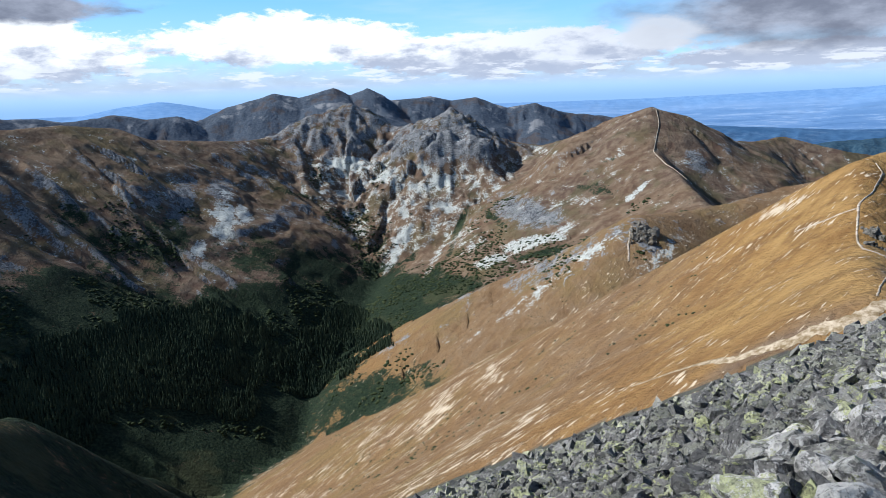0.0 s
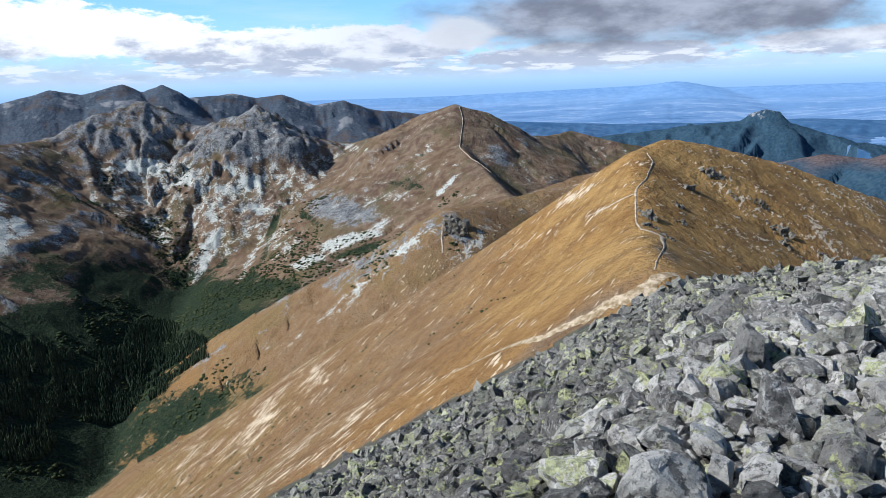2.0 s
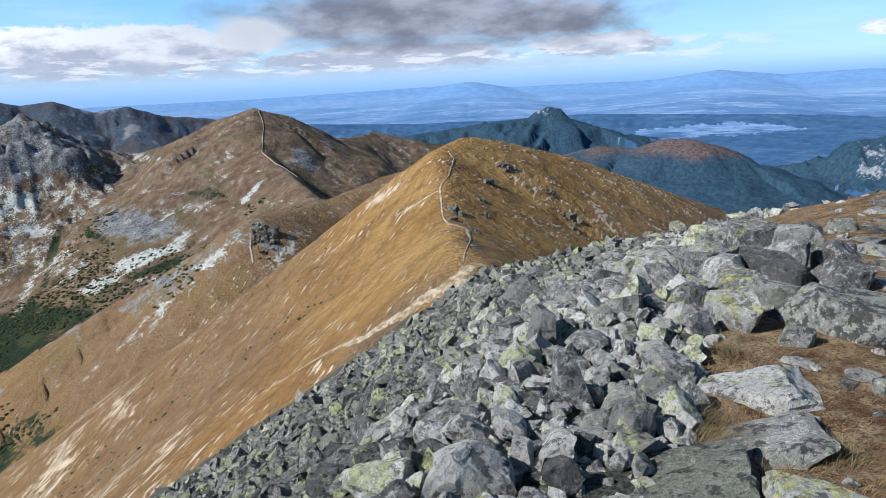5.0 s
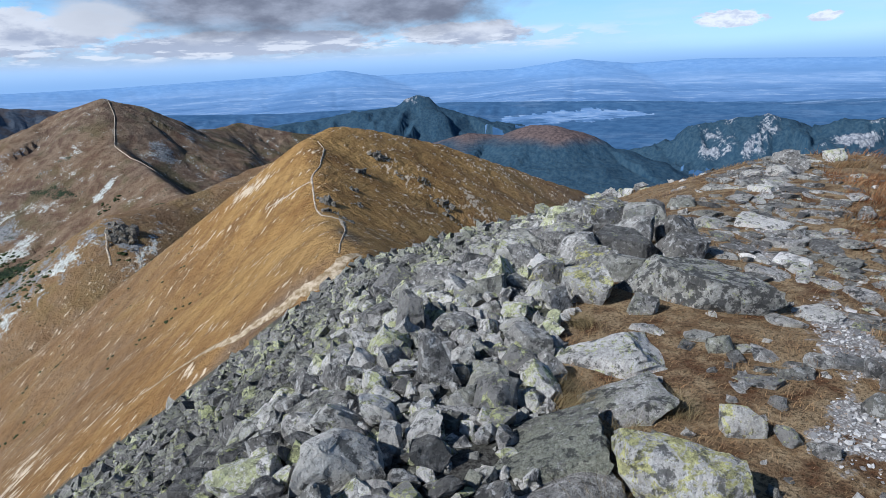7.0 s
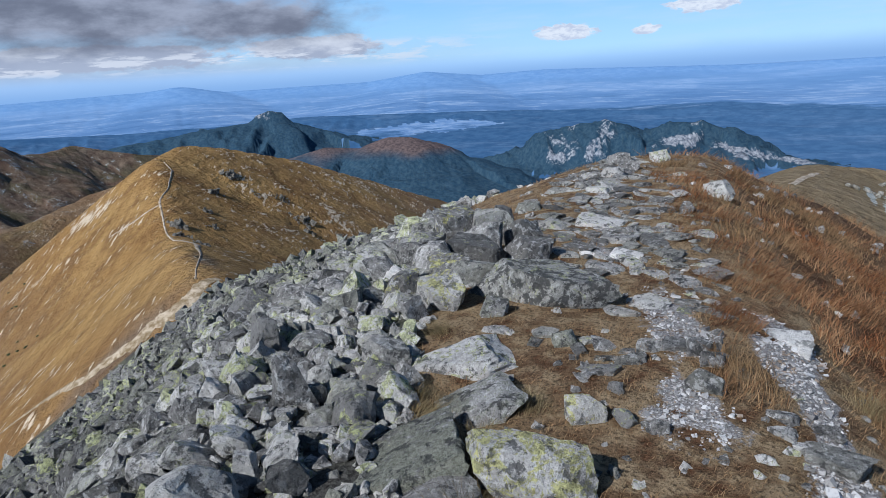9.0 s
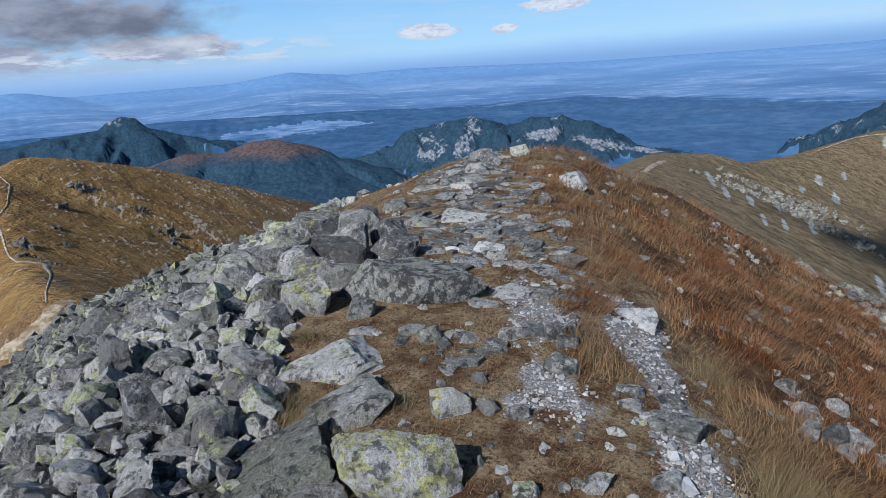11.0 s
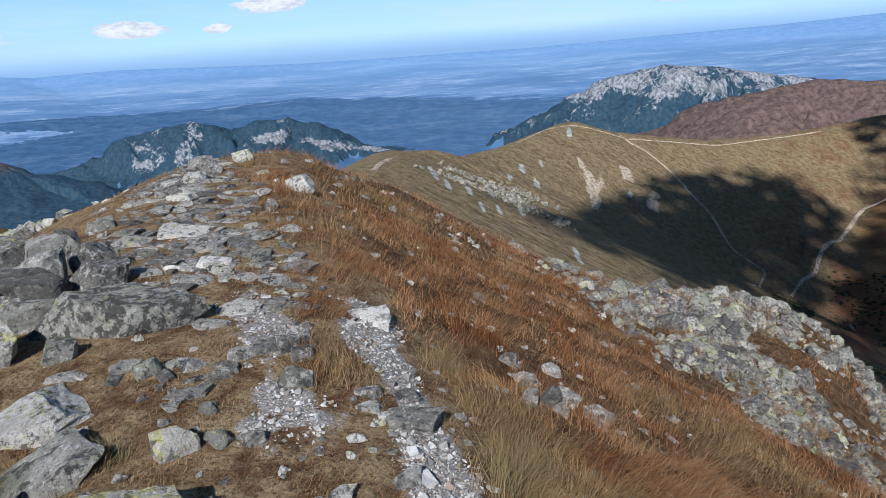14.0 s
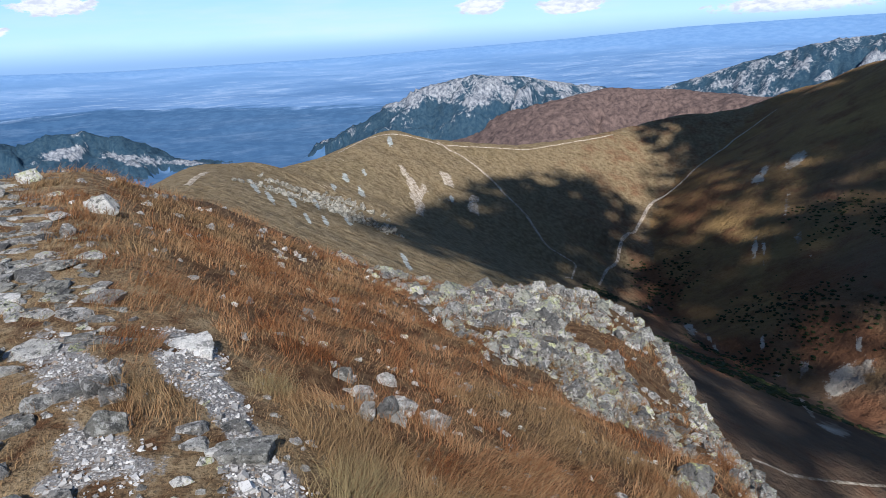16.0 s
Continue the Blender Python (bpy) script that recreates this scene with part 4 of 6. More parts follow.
    # strength of the painted haze, growing with distance
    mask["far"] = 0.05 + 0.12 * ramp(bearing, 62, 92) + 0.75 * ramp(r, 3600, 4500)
    mask["rock"] = np.where(is_kind["limestone_peak"], 0.26 + 0.34 * ramp(z, -250, -130) + 0.15 * swell, mask["rock"])
    mask["rock"] = np.where(is_kind["limestone_range"], 0.46 + 0.2 * swell, mask["rock"])
    mask["rock"] = np.where(is_kind["cliff_hill"], -0.02 + 0.2 * swell + 1.15 * patches(CLIFF, bearing, height), mask["rock"])
    mask["rock"] = np.where(is_kind["butte"], -0.10 + 0.30 * ramp(z, -160, -135) + 0.15 * swell, mask["rock"])
    mask["heath"] = np.where(is_kind["low_hill"], ramp(z + (n1 - 0.5) * 40, -232, -200) * 0.9, mask["heath"])
    mask["rock"] = np.where(is_kind["low_hill"], -0.3, mask["rock"])
    mask["streak"] = np.where(is_kind["mound"], 0.50 + 0.35 * ramp(n1, 0.45, 0.65) - 0.15 * ramp(z, -90, -180) + 0.18 * ramp(bearing, 33, 37), 0)
    mask["streak"] = np.where(is_kind["mound"], mask["streak"] + 0.12 * ramp(bearing, 14, 4) + 0.5 * patches(STREAKS, bearing, height), mask["streak"])
    mask["streak"] = np.where(is_kind["spur"], 0.32 + 0.62 * patches(STREAKS, bearing, height), mask["streak"])
    mask["scree"] = np.where(is_kind["spur"], np.maximum(0.14 * hollow, patches(SPUR_SCREE, bearing, height)), mask["scree"])
    mask["rock"] = np.where(is_kind["spur"], np.maximum(mask["rock"], crags), mask["rock"])
    mask["heath"] = np.where(is_kind["mound"], np.maximum(mask["heath"], patches(BARE_EARTH, bearing, height)), mask["heath"])
    mask["heath"] = np.where(is_kind["spur"], 0.20 + 0.40 * ramp(bearing, -9, 1), mask["heath"])
    mask["streak"] = np.where(is_kind["brown_peak"], np.clip(0.45 * np.exp(-((bearing - 93) / 6.0) ** 2), 0.05, 1) * ramp(r, 600, 420), mask["streak"])
    mask["streak"] = np.where(is_kind["dark_slope"], 0.2 * ramp(n1, 0.5, 0.6), mask["streak"])
    mask["open"] = np.where(is_kind["brown_peak"], 0.92, np.where(is_kind["dark_slope"], 0.15, np.where(is_kind["spur"], 0.12, mask["open"])))
    mask["scree"] = np.where(is_kind["brown_peak"], 0.66 * patches(PEAK_SCREE, bearing, height), mask["scree"])
    mask["scree"] = np.where(is_kind["dark_slope"] | (is_kind["brown_peak"] & (bearing > 113)), 0.62 * patches(DARK_SCREE, bearing, height), mask["scree"])
    # dwarf pine creeps up over the foot of the golden flank
    foot = (is_kind["valley"] | is_kind["near_rib"] | is_kind["left_ridge"]).astype(float)
    for axis, reach in ((0, 5), (1, 14)) * 2:
        foot = sum(np.roll(foot, k, axis) for k in range(-reach, reach + 1)) / (2 * reach + 1)
    mask["pine"] = np.where(is_kind["mound"] & (bearing < 20), 1.5 * foot, mask["pine"])
    mask["heath"] = np.where(is_kind["mound"] & (bearing < 20), np.maximum(mask["heath"], np.clip(1.8 * foot, 0, 0.8)), mask["heath"])
    mask["rust"] = np.where(is_kind["dark_slope"] | is_kind["valley"] | is_kind["brown_peak"], ramp(bearing, 112, 118) * (0.30 + 0.70 * patches(RED_HEATH, bearing, height)), 0)
    mask["path"] = np.where(is_kind["summit"], trodden(x, y), 0)
    # no heath on the summit: this marks the turf darkened under the rust grass
    mask["heath"] = np.where(is_kind["summit"], ramp(x * 0.276 - y * 0.961, 0.95, 1.25) * ramp(r, 40, 25), mask["heath"])
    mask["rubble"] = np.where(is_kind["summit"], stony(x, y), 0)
    groups = [
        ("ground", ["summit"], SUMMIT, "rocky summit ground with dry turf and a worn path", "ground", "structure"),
        ("valley", ["valley", "near_rib"], MOUNTAIN, "deep valley floor under dwarf pine and spruce", "valley", "structure"),
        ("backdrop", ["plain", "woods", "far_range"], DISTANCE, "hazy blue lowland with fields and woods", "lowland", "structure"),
        ("hill", ["mound"], MOUNTAIN, "rounded golden hill of dry grass with a trail over it", "hill", ""),
        ("spur", ["spur"], MOUNTAIN, "reddish brown spur with pale scree below the trail peak", "ridge", ""),
        ("mountain", ["trail_peak"], MOUNTAIN, "brown pyramid peak with a pale trail up its edge", "mountain", ""),
        ("mountain", ["crag"], MOUNTAIN, "grey craggy peak with pale scree fans at its foot", "mountain", ""),
        ("mountain", ["left_ridge"], MOUNTAIN, "brown ridge with dark ribs above the forested valley", "mountain", ""),
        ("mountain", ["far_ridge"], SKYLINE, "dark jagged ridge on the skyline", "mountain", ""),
        ("mountain", ["brown_peak"], MOUNTAIN, "smooth brown grassy peak with pale scree gullies", "mountain", ""),
        ("mountain", ["dark_slope"], MOUNTAIN, "dark brown mountainside with a trail, in cloud shade", "mountain", ""),
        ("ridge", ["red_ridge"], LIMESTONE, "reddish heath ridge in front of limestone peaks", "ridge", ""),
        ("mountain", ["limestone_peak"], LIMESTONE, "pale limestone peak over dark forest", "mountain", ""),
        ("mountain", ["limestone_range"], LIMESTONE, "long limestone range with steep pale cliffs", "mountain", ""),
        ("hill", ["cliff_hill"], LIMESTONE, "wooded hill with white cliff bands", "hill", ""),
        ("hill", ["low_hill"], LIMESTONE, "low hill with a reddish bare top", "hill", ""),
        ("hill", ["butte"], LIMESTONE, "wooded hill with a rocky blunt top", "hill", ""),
    ]
    corner = np.arange(rows * cols).reshape(rows, cols)
    right = np.roll(corner, -1, axis=1)
    quads = np.stack([corner[:-1], corner[1:], right[1:], right[:-1]], -1).reshape(-1, 4)[:, ::-1]
    face_kind = kind[:-1].reshape(-1)
    flat = np.stack([x.ravel(), y.ravel(), z.ravel()], 1)
    for name, kinds, material, label, category, sort in groups:
        chosen = quads[np.isin(face_kind, [NAMES.index(k) for k in kinds])]
        if not len(chosen):
            continue
        used, back = np.unique(chosen.ravel(), return_inverse=True)
        mesh = raw_mesh(name, flat[used], back.reshape(-1, 4), material, True)
        for key, values in mask.items():
            layer = mesh.attributes.new(key, "FLOAT", "POINT")
            layer.data.foreach_set("value", values.ravel()[used].astype(np.float32))
        LAND[kinds[0]] = tagged(new(name, mesh), label, category, "", sort)
    return x, y, z


def raw_mesh(name, points, faces, material, smooth=False):
    """A mesh from arrays of points and of faces with the same number of corners."""
    mesh = bpy.data.meshes.new(name)
    faces = np.asarray(faces, dtype=np.int32)
    mesh.vertices.add(len(points))
    mesh.vertices.foreach_set("co", np.asarray(points, dtype=np.float32).ravel())
    mesh.loops.add(faces.size)
    mesh.loops.foreach_set("vertex_index", faces.ravel())
    mesh.polygons.add(len(faces))
    mesh.polygons.foreach_set("loop_start", np.arange(0, faces.size, faces.shape[1], dtype=np.int32))
    mesh.update(calc_edges=True)
    mesh.polygons.foreach_set("use_smooth", np.full(len(faces), smooth))
    mesh.materials.append(material)
    return mesh


SHEET = make_sheet()


def land_at(bearing, distance):
    """The height of the sheet, between its corners."""
    col = np.interp(bearing, BEARINGS, np.arange(len(BEARINGS)))
    row = np.interp(distance, RINGS, np.arange(len(RINGS)))
    c, r = np.clip(col.astype(int), 0, len(BEARINGS) - 2), np.clip(row.astype(int), 0, len(RINGS) - 2)
    u, v, z = col - c, row - r, SHEET[2]
    return (z[r, c] * (1 - u) + z[r, c + 1] * u) * (1 - v) + (z[r + 1, c] * (1 - u) + z[r + 1, c + 1] * u) * v


def polar(bearing, distance):
    b = np.radians(bearing)
    return distance * np.sin(b), distance * np.cos(b)


# ---- trails and scree runs on the slopes ----
def trail_material(name="trail_grit", low=0.36, high=0.66, dark=(0.19, 0.14, 0.09), light=(0.56, 0.48, 0.39)):
    material, m, shader = surface(name)
    place = m.put("ShaderNodeNewGeometry").outputs["Position"]
    c = m.noise(place, 0.5, 5.0, 0.7)
    finish(m, shader, m.mix(m.step(c, low, high), dark, light), 0.95)
    return material


TRAIL = trail_material()
EARTH = trail_material("bare_earth", 0.34, 0.70, (0.070, 0.052, 0.036), (0.19, 0.145, 0.095))
STRIP = trail_material("stony_strip", 0.36, 0.70, (0.17, 0.12, 0.065), (0.46, 0.38, 0.28))


def drape(owner, name, label, points, widths, seed, material=TRAIL):
    """A ragged strip that lies on the slope along points of bearing and distance."""
    rng = np.random.default_rng(seed)
    t = np.arange(len(points))
    n = 14 * (len(points) - 1) + 1
    s = np.linspace(0, len(points) - 1, n)
    px, py = polar(np.array([p[0] for p in points], float), np.array([p[1] for p in points], float))
    cx, cy = np.interp(s, t, px), np.interp(s, t, py)
    for _ in range(3):
        cx[1:-1], cy[1:-1] = (cx[:-2] + cx[1:-1] * 2 + cx[2:]) / 4, (cy[:-2] + cy[1:-1] * 2 + cy[2:]) / 4
    tx, ty = np.gradient(cx), np.gradient(cy)
    long = np.hypot(tx, ty)
    nx, ny = -ty / long, tx / long
    half = np.interp(s, t, widths) / 2
    sway = np.convolve(rng.normal(size=n + 4), np.ones(5) / 5, "valid") * half * 0.5
    points3 = []
    for side in (-1, -0.35, 0.35, 1):
        w = half * side * (1 + rng.normal(scale=0.15, size=n)) + sway
        x, y = cx + nx * w, cy + ny * w
        d, b = np.hypot(x, y), np.degrees(np.arctan2(x, y))
        points3.append(np.stack([x, y, land_at(b, d) + 0.0013 * d * (0.35 if abs(side) == 1 else 1.0)], 1))
    grid = np.arange(4 * n).reshape(4, n)
    faces = np.stack([grid[:-1, :-1], grid[1:, :-1], grid[1:, 1:], grid[:-1, 1:]], -1).reshape(-1, 4)
    ob = tagged(new(name, raw_mesh(name, np.concatenate(points3), faces, material, True)), label)
    ob.parent = LAND[owner]
    return ob


def meets(rows):
    """Bearing and distance at which the lines of sight from the summit, given by bearing and angle of height, first meet the land."""
    out = []
    for bearing, height in rows:
        r = np.geomspace(60, 2000, 3000)
        over = land_at(np.full(3000, bearing), r) - EYE - r * math.tan(radians(height))
        out.append((bearing, float(r[np.argmax(over > 0)])))
    return out


drape("mound", "trail", "pale worn footpath over the golden hill", meets([(32.7, -5.5), (33.2, -6.2), (32.7, -7.6), (31.9, -8.5), (32.0, -10.7), (32.5, -11.7)]), [0.6, 0.8, 0.7, 1.2, 0.9, 1.1], 1)
drape("mound", "trail", "pale worn footpath down to the saddle of the golden hill", meets([(32.5, -11.7), (34.1, -12.2), (34.4, -13.1), (33.8, -14.3), (33.7, -15.0)]), [2.2, 2.6, 0.6, 0.5, 0.6], 21)
drape("mound", "trail", "broad pale side path on the golden hill", meets([(31.9, -8.8), (29.9, -9.8), (27.9, -10.8)]), [1.2, 2.0, 0.8], 2)
drape("trail_peak", "trail", "pale footpath up the edge of the brown peak", [(17.3, 1535), (17.6, 1481), (17.2, 1367), (18.4, 1292), (19.9, 1256)], [1.1, 1.4, 1.4, 1.1, 0.8], 3)
drape("spur", "trail", "pale footpath down into the notch", [(15.7, 919), (15.5, 890), (15.6, 861)], [2, 2.6, 2.6], 4)
drape("brown_peak", "trail", "thin pale footpath across the brown slope", [(103.9, 589), (107.4, 560), (110.7, 509), (113.1, 459), (115.6, 454), (114.6, 396)], [2, 3.2, 2.8, 1.8, 1.3, 1.0], 5)
drape("dark_slope", "gully", "stony pale gully between the brown slopes", meets([(117.6, -20.2), (119.4, -16.7), (121.6, -13.5), (125.1, -10.5), (127.7, -8.3), (130.6, -6.0)]), [1.6, 2.6, 3.0, 2.6, 2.2, 1.8], 6)
drape("dark_slope", "trail", "pale footpath along the foot of the dark slope", meets([(131.1, -32.4), (134.1, -33.0), (137.6, -32.7), (141.0, -32.1)]), [0.8, 0.9, 0.9, 0.9], 23)
drape("brown_peak", "trail", "pale footpath along the grassy crest", [(95.4, 482), (97.9, 540), (99.8, 562), (103.6, 580), (107.5, 610), (110.8, 640), (114.6, 685), (118.5, 740)], [0.7, 0.9, 1.1, 0.9, 0.8, 0.8, 0.8, 0.8], 7)
drape("brown_peak", "trail", "short pale footpath on the low shoulder", [(82.8, 200), (84.6, 262)], [1.8, 2.2], 8)
drape("brown_peak", "scree_run", "pale forked scree run on the brown peak", [(100.6, 490), (101.3, 465), (101.9, 446), (102.0, 400)], [4, 7, 9, 4], 9)
drape("brown_peak", "scree_run", "pale forked scree run on the brown peak", [(102.5, 470), (101.9, 440)], [4, 6], 10)
drape("brown_peak", "scree_run", "small pale scree patch on the brown peak", [(104.3, 512), (104.6, 488)], [9, 7], 11)
drape("brown_peak", "scree_run", "small pale scree patch on the brown peak", [(106.8, 490), (106.6, 458)], [6, 8], 12)
drape("mound", "scree_run", "long pale scree strip below the saddle", meets([(35.6, -15.3), (32.8, -16.6), (29.2, -18.7), (24.1, -21.1), (19.9, -22.3), (16.1, -23.9)]), [2.5, 5.0, 4.5, 3.0, 2.0, 1.0], 17, STRIP)
drape("mound", "earth_strip", "dark bare earth beside the pale scree strip", meets([(36.3, -16.2), (33.6, -17.9), (30.2, -20.2), (25.2, -22.8), (20.6, -24.2)]), [2.5, 5.5, 6.0, 4.5, 2.5], 22, EARTH)


def mountain_rock(name="outcrop_rock", dark=(0.065, 0.060, 0.052), light=(0.27, 0.25, 0.215)):
    """Bare rock far off, brown-grey with dark cracks."""
    material, m, shader = surface(name)
    place = m.put("ShaderNodeNewGeometry").outputs["Position"]
    b, c = m.noise(place, 0.12, 6.0, 0.7), m.noise(place, 0.6, 6.0, 0.72)
    colour = m.mix(m.step(c, 0.36, 0.64), dark, light)
    colour = m.mix(m.math("MULTIPLY", m.step(b, 0.5, 0.6), 0.5), colour, (0.13, 0.095, 0.055))
    finish(m, shader, colour, 0.95, m.bump(m.math("MULTIPLY", c, 2.0), 1.0, 1.0))
    return material


# ---- stones ----
def rock_shape(seed, cuts, detail, wobble=0.05):
    """An angular block: a box of small faces cut flat by chance planes. Points and faces."""
    rng = np.random.default_rng(seed)
    bm = bmesh.new()
    bmesh.ops.create_cube(bm, size=1.0)
    if detail:
        bmesh.ops.subdivide_edges(bm, edges=bm.edges[:], cuts=detail, use_grid_fill=True)
    bm.verts.index_update()
    p = np.array([v.co[:] for v in bm.verts])
    faces = np.array([[v.index for v in f.verts] for f in bm.faces])
    bm.free()
    p[:, 0] += p[:, 2] * rng.uniform(-0.35, 0.35)
    p[:, 1] += p[:, 2] * rng.uniform(-0.35, 0.35)
    for _ in range(cuts):
        n = rng.normal(size=3)
        n /= np.linalg.norm(n)
        d = (p @ n).max() * rng.uniform(0.50, 0.86)
        over = p @ n - d
        p = np.where(over[:, None] > 0, p - over[:, None] * n, p)
    if detail > 3:
        shift = Vector(rng.uniform(-50, 50, 3).tolist())
        for i, q in enumerate(p):
            v = Vector(q.tolist())
            p[i] += np.array(noise.noise_vector(v * 2.2 + shift)) * 0.030 + np.array(noise.noise_vector(v * 6.0 + shift)) * 0.026
    p = p + rng.normal(scale=wobble / max(detail, 1), size=p.shape)
    low, high = p.min(0), p.max(0)
    return (p - (low + high) / 2) / (high - low), faces


def rock_mesh(name, seed, cuts, detail, material, size=(1, 1, 1), wobble=0.05, taper=0.0):
    p, faces = rock_shape(seed, cuts, detail, wobble)
    p[:, :2] *= 1 - taper * (p[:, 2:] + 0.5)
    return raw_mesh(name, p * np.array(size), faces, material)


def ground_many(x, y):
    return summit_ground(np.asarray(x, float), np.asarray(y, float))


ROCKS = [rock_mesh("boulder", 10 + i, 9, 5, (STONE, STONE, STONE_BARE, STONE_MOSSY, STONE)[i % 5], (1, 0.72 + 0.07 * (i % 3), 0.42 + 0.09 * (i % 4))) for i in range(20)]
# the same blocks in the shade-darkened stone
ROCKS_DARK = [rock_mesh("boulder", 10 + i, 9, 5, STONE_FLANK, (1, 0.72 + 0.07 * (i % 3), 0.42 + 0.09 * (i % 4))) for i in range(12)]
TAKEN = []


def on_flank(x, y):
    """True on the steep flank below the boulder field, whose stones have shade painted in."""
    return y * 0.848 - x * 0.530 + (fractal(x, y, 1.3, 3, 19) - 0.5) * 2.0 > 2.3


# stones that stand out: x, y, width, height, lean, kind
SCREE_STONES = [
    (2.62, 3.25, 0.27, 0.36, 12, "pale"), (2.06, 2.42, 0.25, 0.42, -10, "edge"), (1.95, 2.90, 0.17, 0.14, 40, "white"), (1.96, 2.36, 0.11, 0.07, 5, "pale"),
    (1.93, 2.13, 0.22, 0.10, 8, "pale"), (1.85, 1.99, 0.07, 0.10, 10, "pale"), (2.17, 2.36, 0.13, 0.15, 10, "grey"), (2.74, 2.38, 0.30, 0.20, 15, "pale"),
    (3.09, 2.78, 0.22, 0.15, -10, "lichen"), (1.27, 2.15, 0.38, 0.30, 25, "grey"), (1.02, 2.42, 0.30, 0.18, -10, "lichen"), (1.54, 2.13, 0.12, 0.19, 8, "grey"),
    (1.58, 1.93, 0.19, 0.20, -15, "lichen"), (1.41, 1.90, 0.15, 0.11, 5, "pale"), (1.61, 2.65, 0.34, 0.15, 5, "moss")]
SLAB_STONES = [
    (2.95, 2.02, 0.74, 0.19, -10, "moss"), (2.52, 1.66, 0.64, 0.17, -10, "moss"), (1.95, 1.70, 0.80, 0.14, -16, "moss"), (1.78, 1.40, 0.50, 0.14, -8, "moss"),
    (2.08, 1.12, 0.50, 0.27, 3, "yellow"), (4.25, 2.12, 1.15, 0.40, 8, "dark"), (3.74, 2.70, 0.46, 0.30, -12, "yellow"), (4.49, 2.86, 0.68, 0.30, 8, "lichen"),
    (5.18, 2.70, 0.52, 0.28, 10, "moss"), (5.60, 3.98, 0.55, 0.42, -8, "dark"), (6.0, 4.6, 0.55, 0.45, 12, "lichen"), (6.30, 4.15, 0.36, 0.40, -10, "grey")]
SLAB_STONES_FAR = [
    (6.27, 3.62, 0.34, 0.40, 14, "moss"), (5.3, 4.4, 0.60, 0.40, -6, "lichen"), (4.17, 3.40, 0.24, 0.14, 30, "white"), (4.80, 3.68, 0.50, 0.30, 12, "grey"),
    (5.1, 4.9, 0.5, 0.36, -12, "lichen"), (4.5, 4.5, 0.4, 0.3, 8, "dark"), (3.72, 2.23, 0.24, 0.15, 4, "moss"), (2.69, 1.16, 0.20, 0.14, -10, "yellow"),
    (3.75, 5.01, 0.30, 0.24, 14, "grey"), (2.32, 2.48, 0.17, 0.18, -8, "grey"), (6.9, 4.9, 0.5, 0.4, 9, "grey"), (4.0, 3.9, 0.36, 0.26, -14, "lichen")]
PATH_STONES = [
    (3.71, 1.00, 0.27, 0.07, 4, "pale"), (3.60, 1.14, 0.18, 0.08, 6, "pale"), (3.66, 0.90, 0.15, 0.11, 10, "grey"), (3.78, 0.84, 0.12, 0.09, -10, "pale"),
    (3.55, 0.78, 0.16, 0.09, 8, "pale"), (3.26, 0.75, 0.20, 0.11, 22, "pale"), (2.73, 0.98, 0.12, 0.10, 5, "grey"), (2.74, 0.84, 0.11, 0.06, -5, "grey"),
    (2.99, 0.17, 0.30, 0.12, 6, "grey"), (3.25, 0.23, 0.17, 0.06, 3, "pale"), (3.19, 0.40, 0.16, 0.06, 4, "pale"), (3.05, 0.38, 0.14, 0.05, -3, "grey"),
    (4.45, 0.56, 0.34, 0.09, 5, "white"), (4.28, 0.44, 0.10, 0.07, 10, "white")]
PATH_STONES_FAR = [
    (2.32, 0.40, 0.15, 0.07, 5, "grey"), (2.47, 0.16, 0.15, 0.07, -5, "grey"), (2.18, 0.64, 0.11, 0.07, 4, "grey"), (3.95, -0.47, 0.17, 0.20, 15, "edge"),
    (4.15, -0.63, 0.17, 0.18, -12, "grey"), (4.9, -0.42, 0.17, 0.13, 10, "pale"), (4.6, -0.52, 0.20, 0.12, -8, "white"), (4.35, -0.5, 0.15, 0.12, 12, "lichen"), (4.3, -0.74, 0.22, 0.13, 8, "lichen"), (5.3, -0.8, 0.18, 0.14, 5, "pale"),
    (7.94, 2.09, 0.18, 0.17, 8, "pale"), (9.45, 2.08, 0.42, 0.30, -12, "grey"), (4.23, 1.53, 0.30, 0.08, 4, "pale"),
    (4.51, 1.45, 0.36, 0.07, 3, "pale"), (3.52, 1.38, 0.20, 0.08, 8, "grey"), (3.39, 1.19, 0.20, 0.07, 3, "pale"), (6.80, 3.23, 0.45, 0.14, 4, "grey")]
TOP_STONES = [
    (7.12, 2.82, 0.60, 0.12, 5, "grey"), (5.75, 2.04, 0.34, 0.07, 3, "white"), (5.60, 2.35, 0.16, 0.08, 6, "white"), (7.59, 3.97, 0.40, 0.20, 8, "lichen"),
    (8.91, 3.55, 0.36, 0.14, 6, "pale"), (11.46, 4.01, 0.42, 0.24, 6, "grey"), (5.27, 2.00, 0.26, 0.08, 3, "grey"), (3.45, 1.60, 0.18, 0.12, 10, "moss"),
    (10.4, 3.9, 0.40, 0.22, -6, "pale"), (12.3, 4.5, 0.5, 0.3, 8, "grey"), (12.8, 3.9, 0.4, 0.26, -8, "lichen"), (9.9, 2.2, 0.35, 0.22, 9, "moss")]
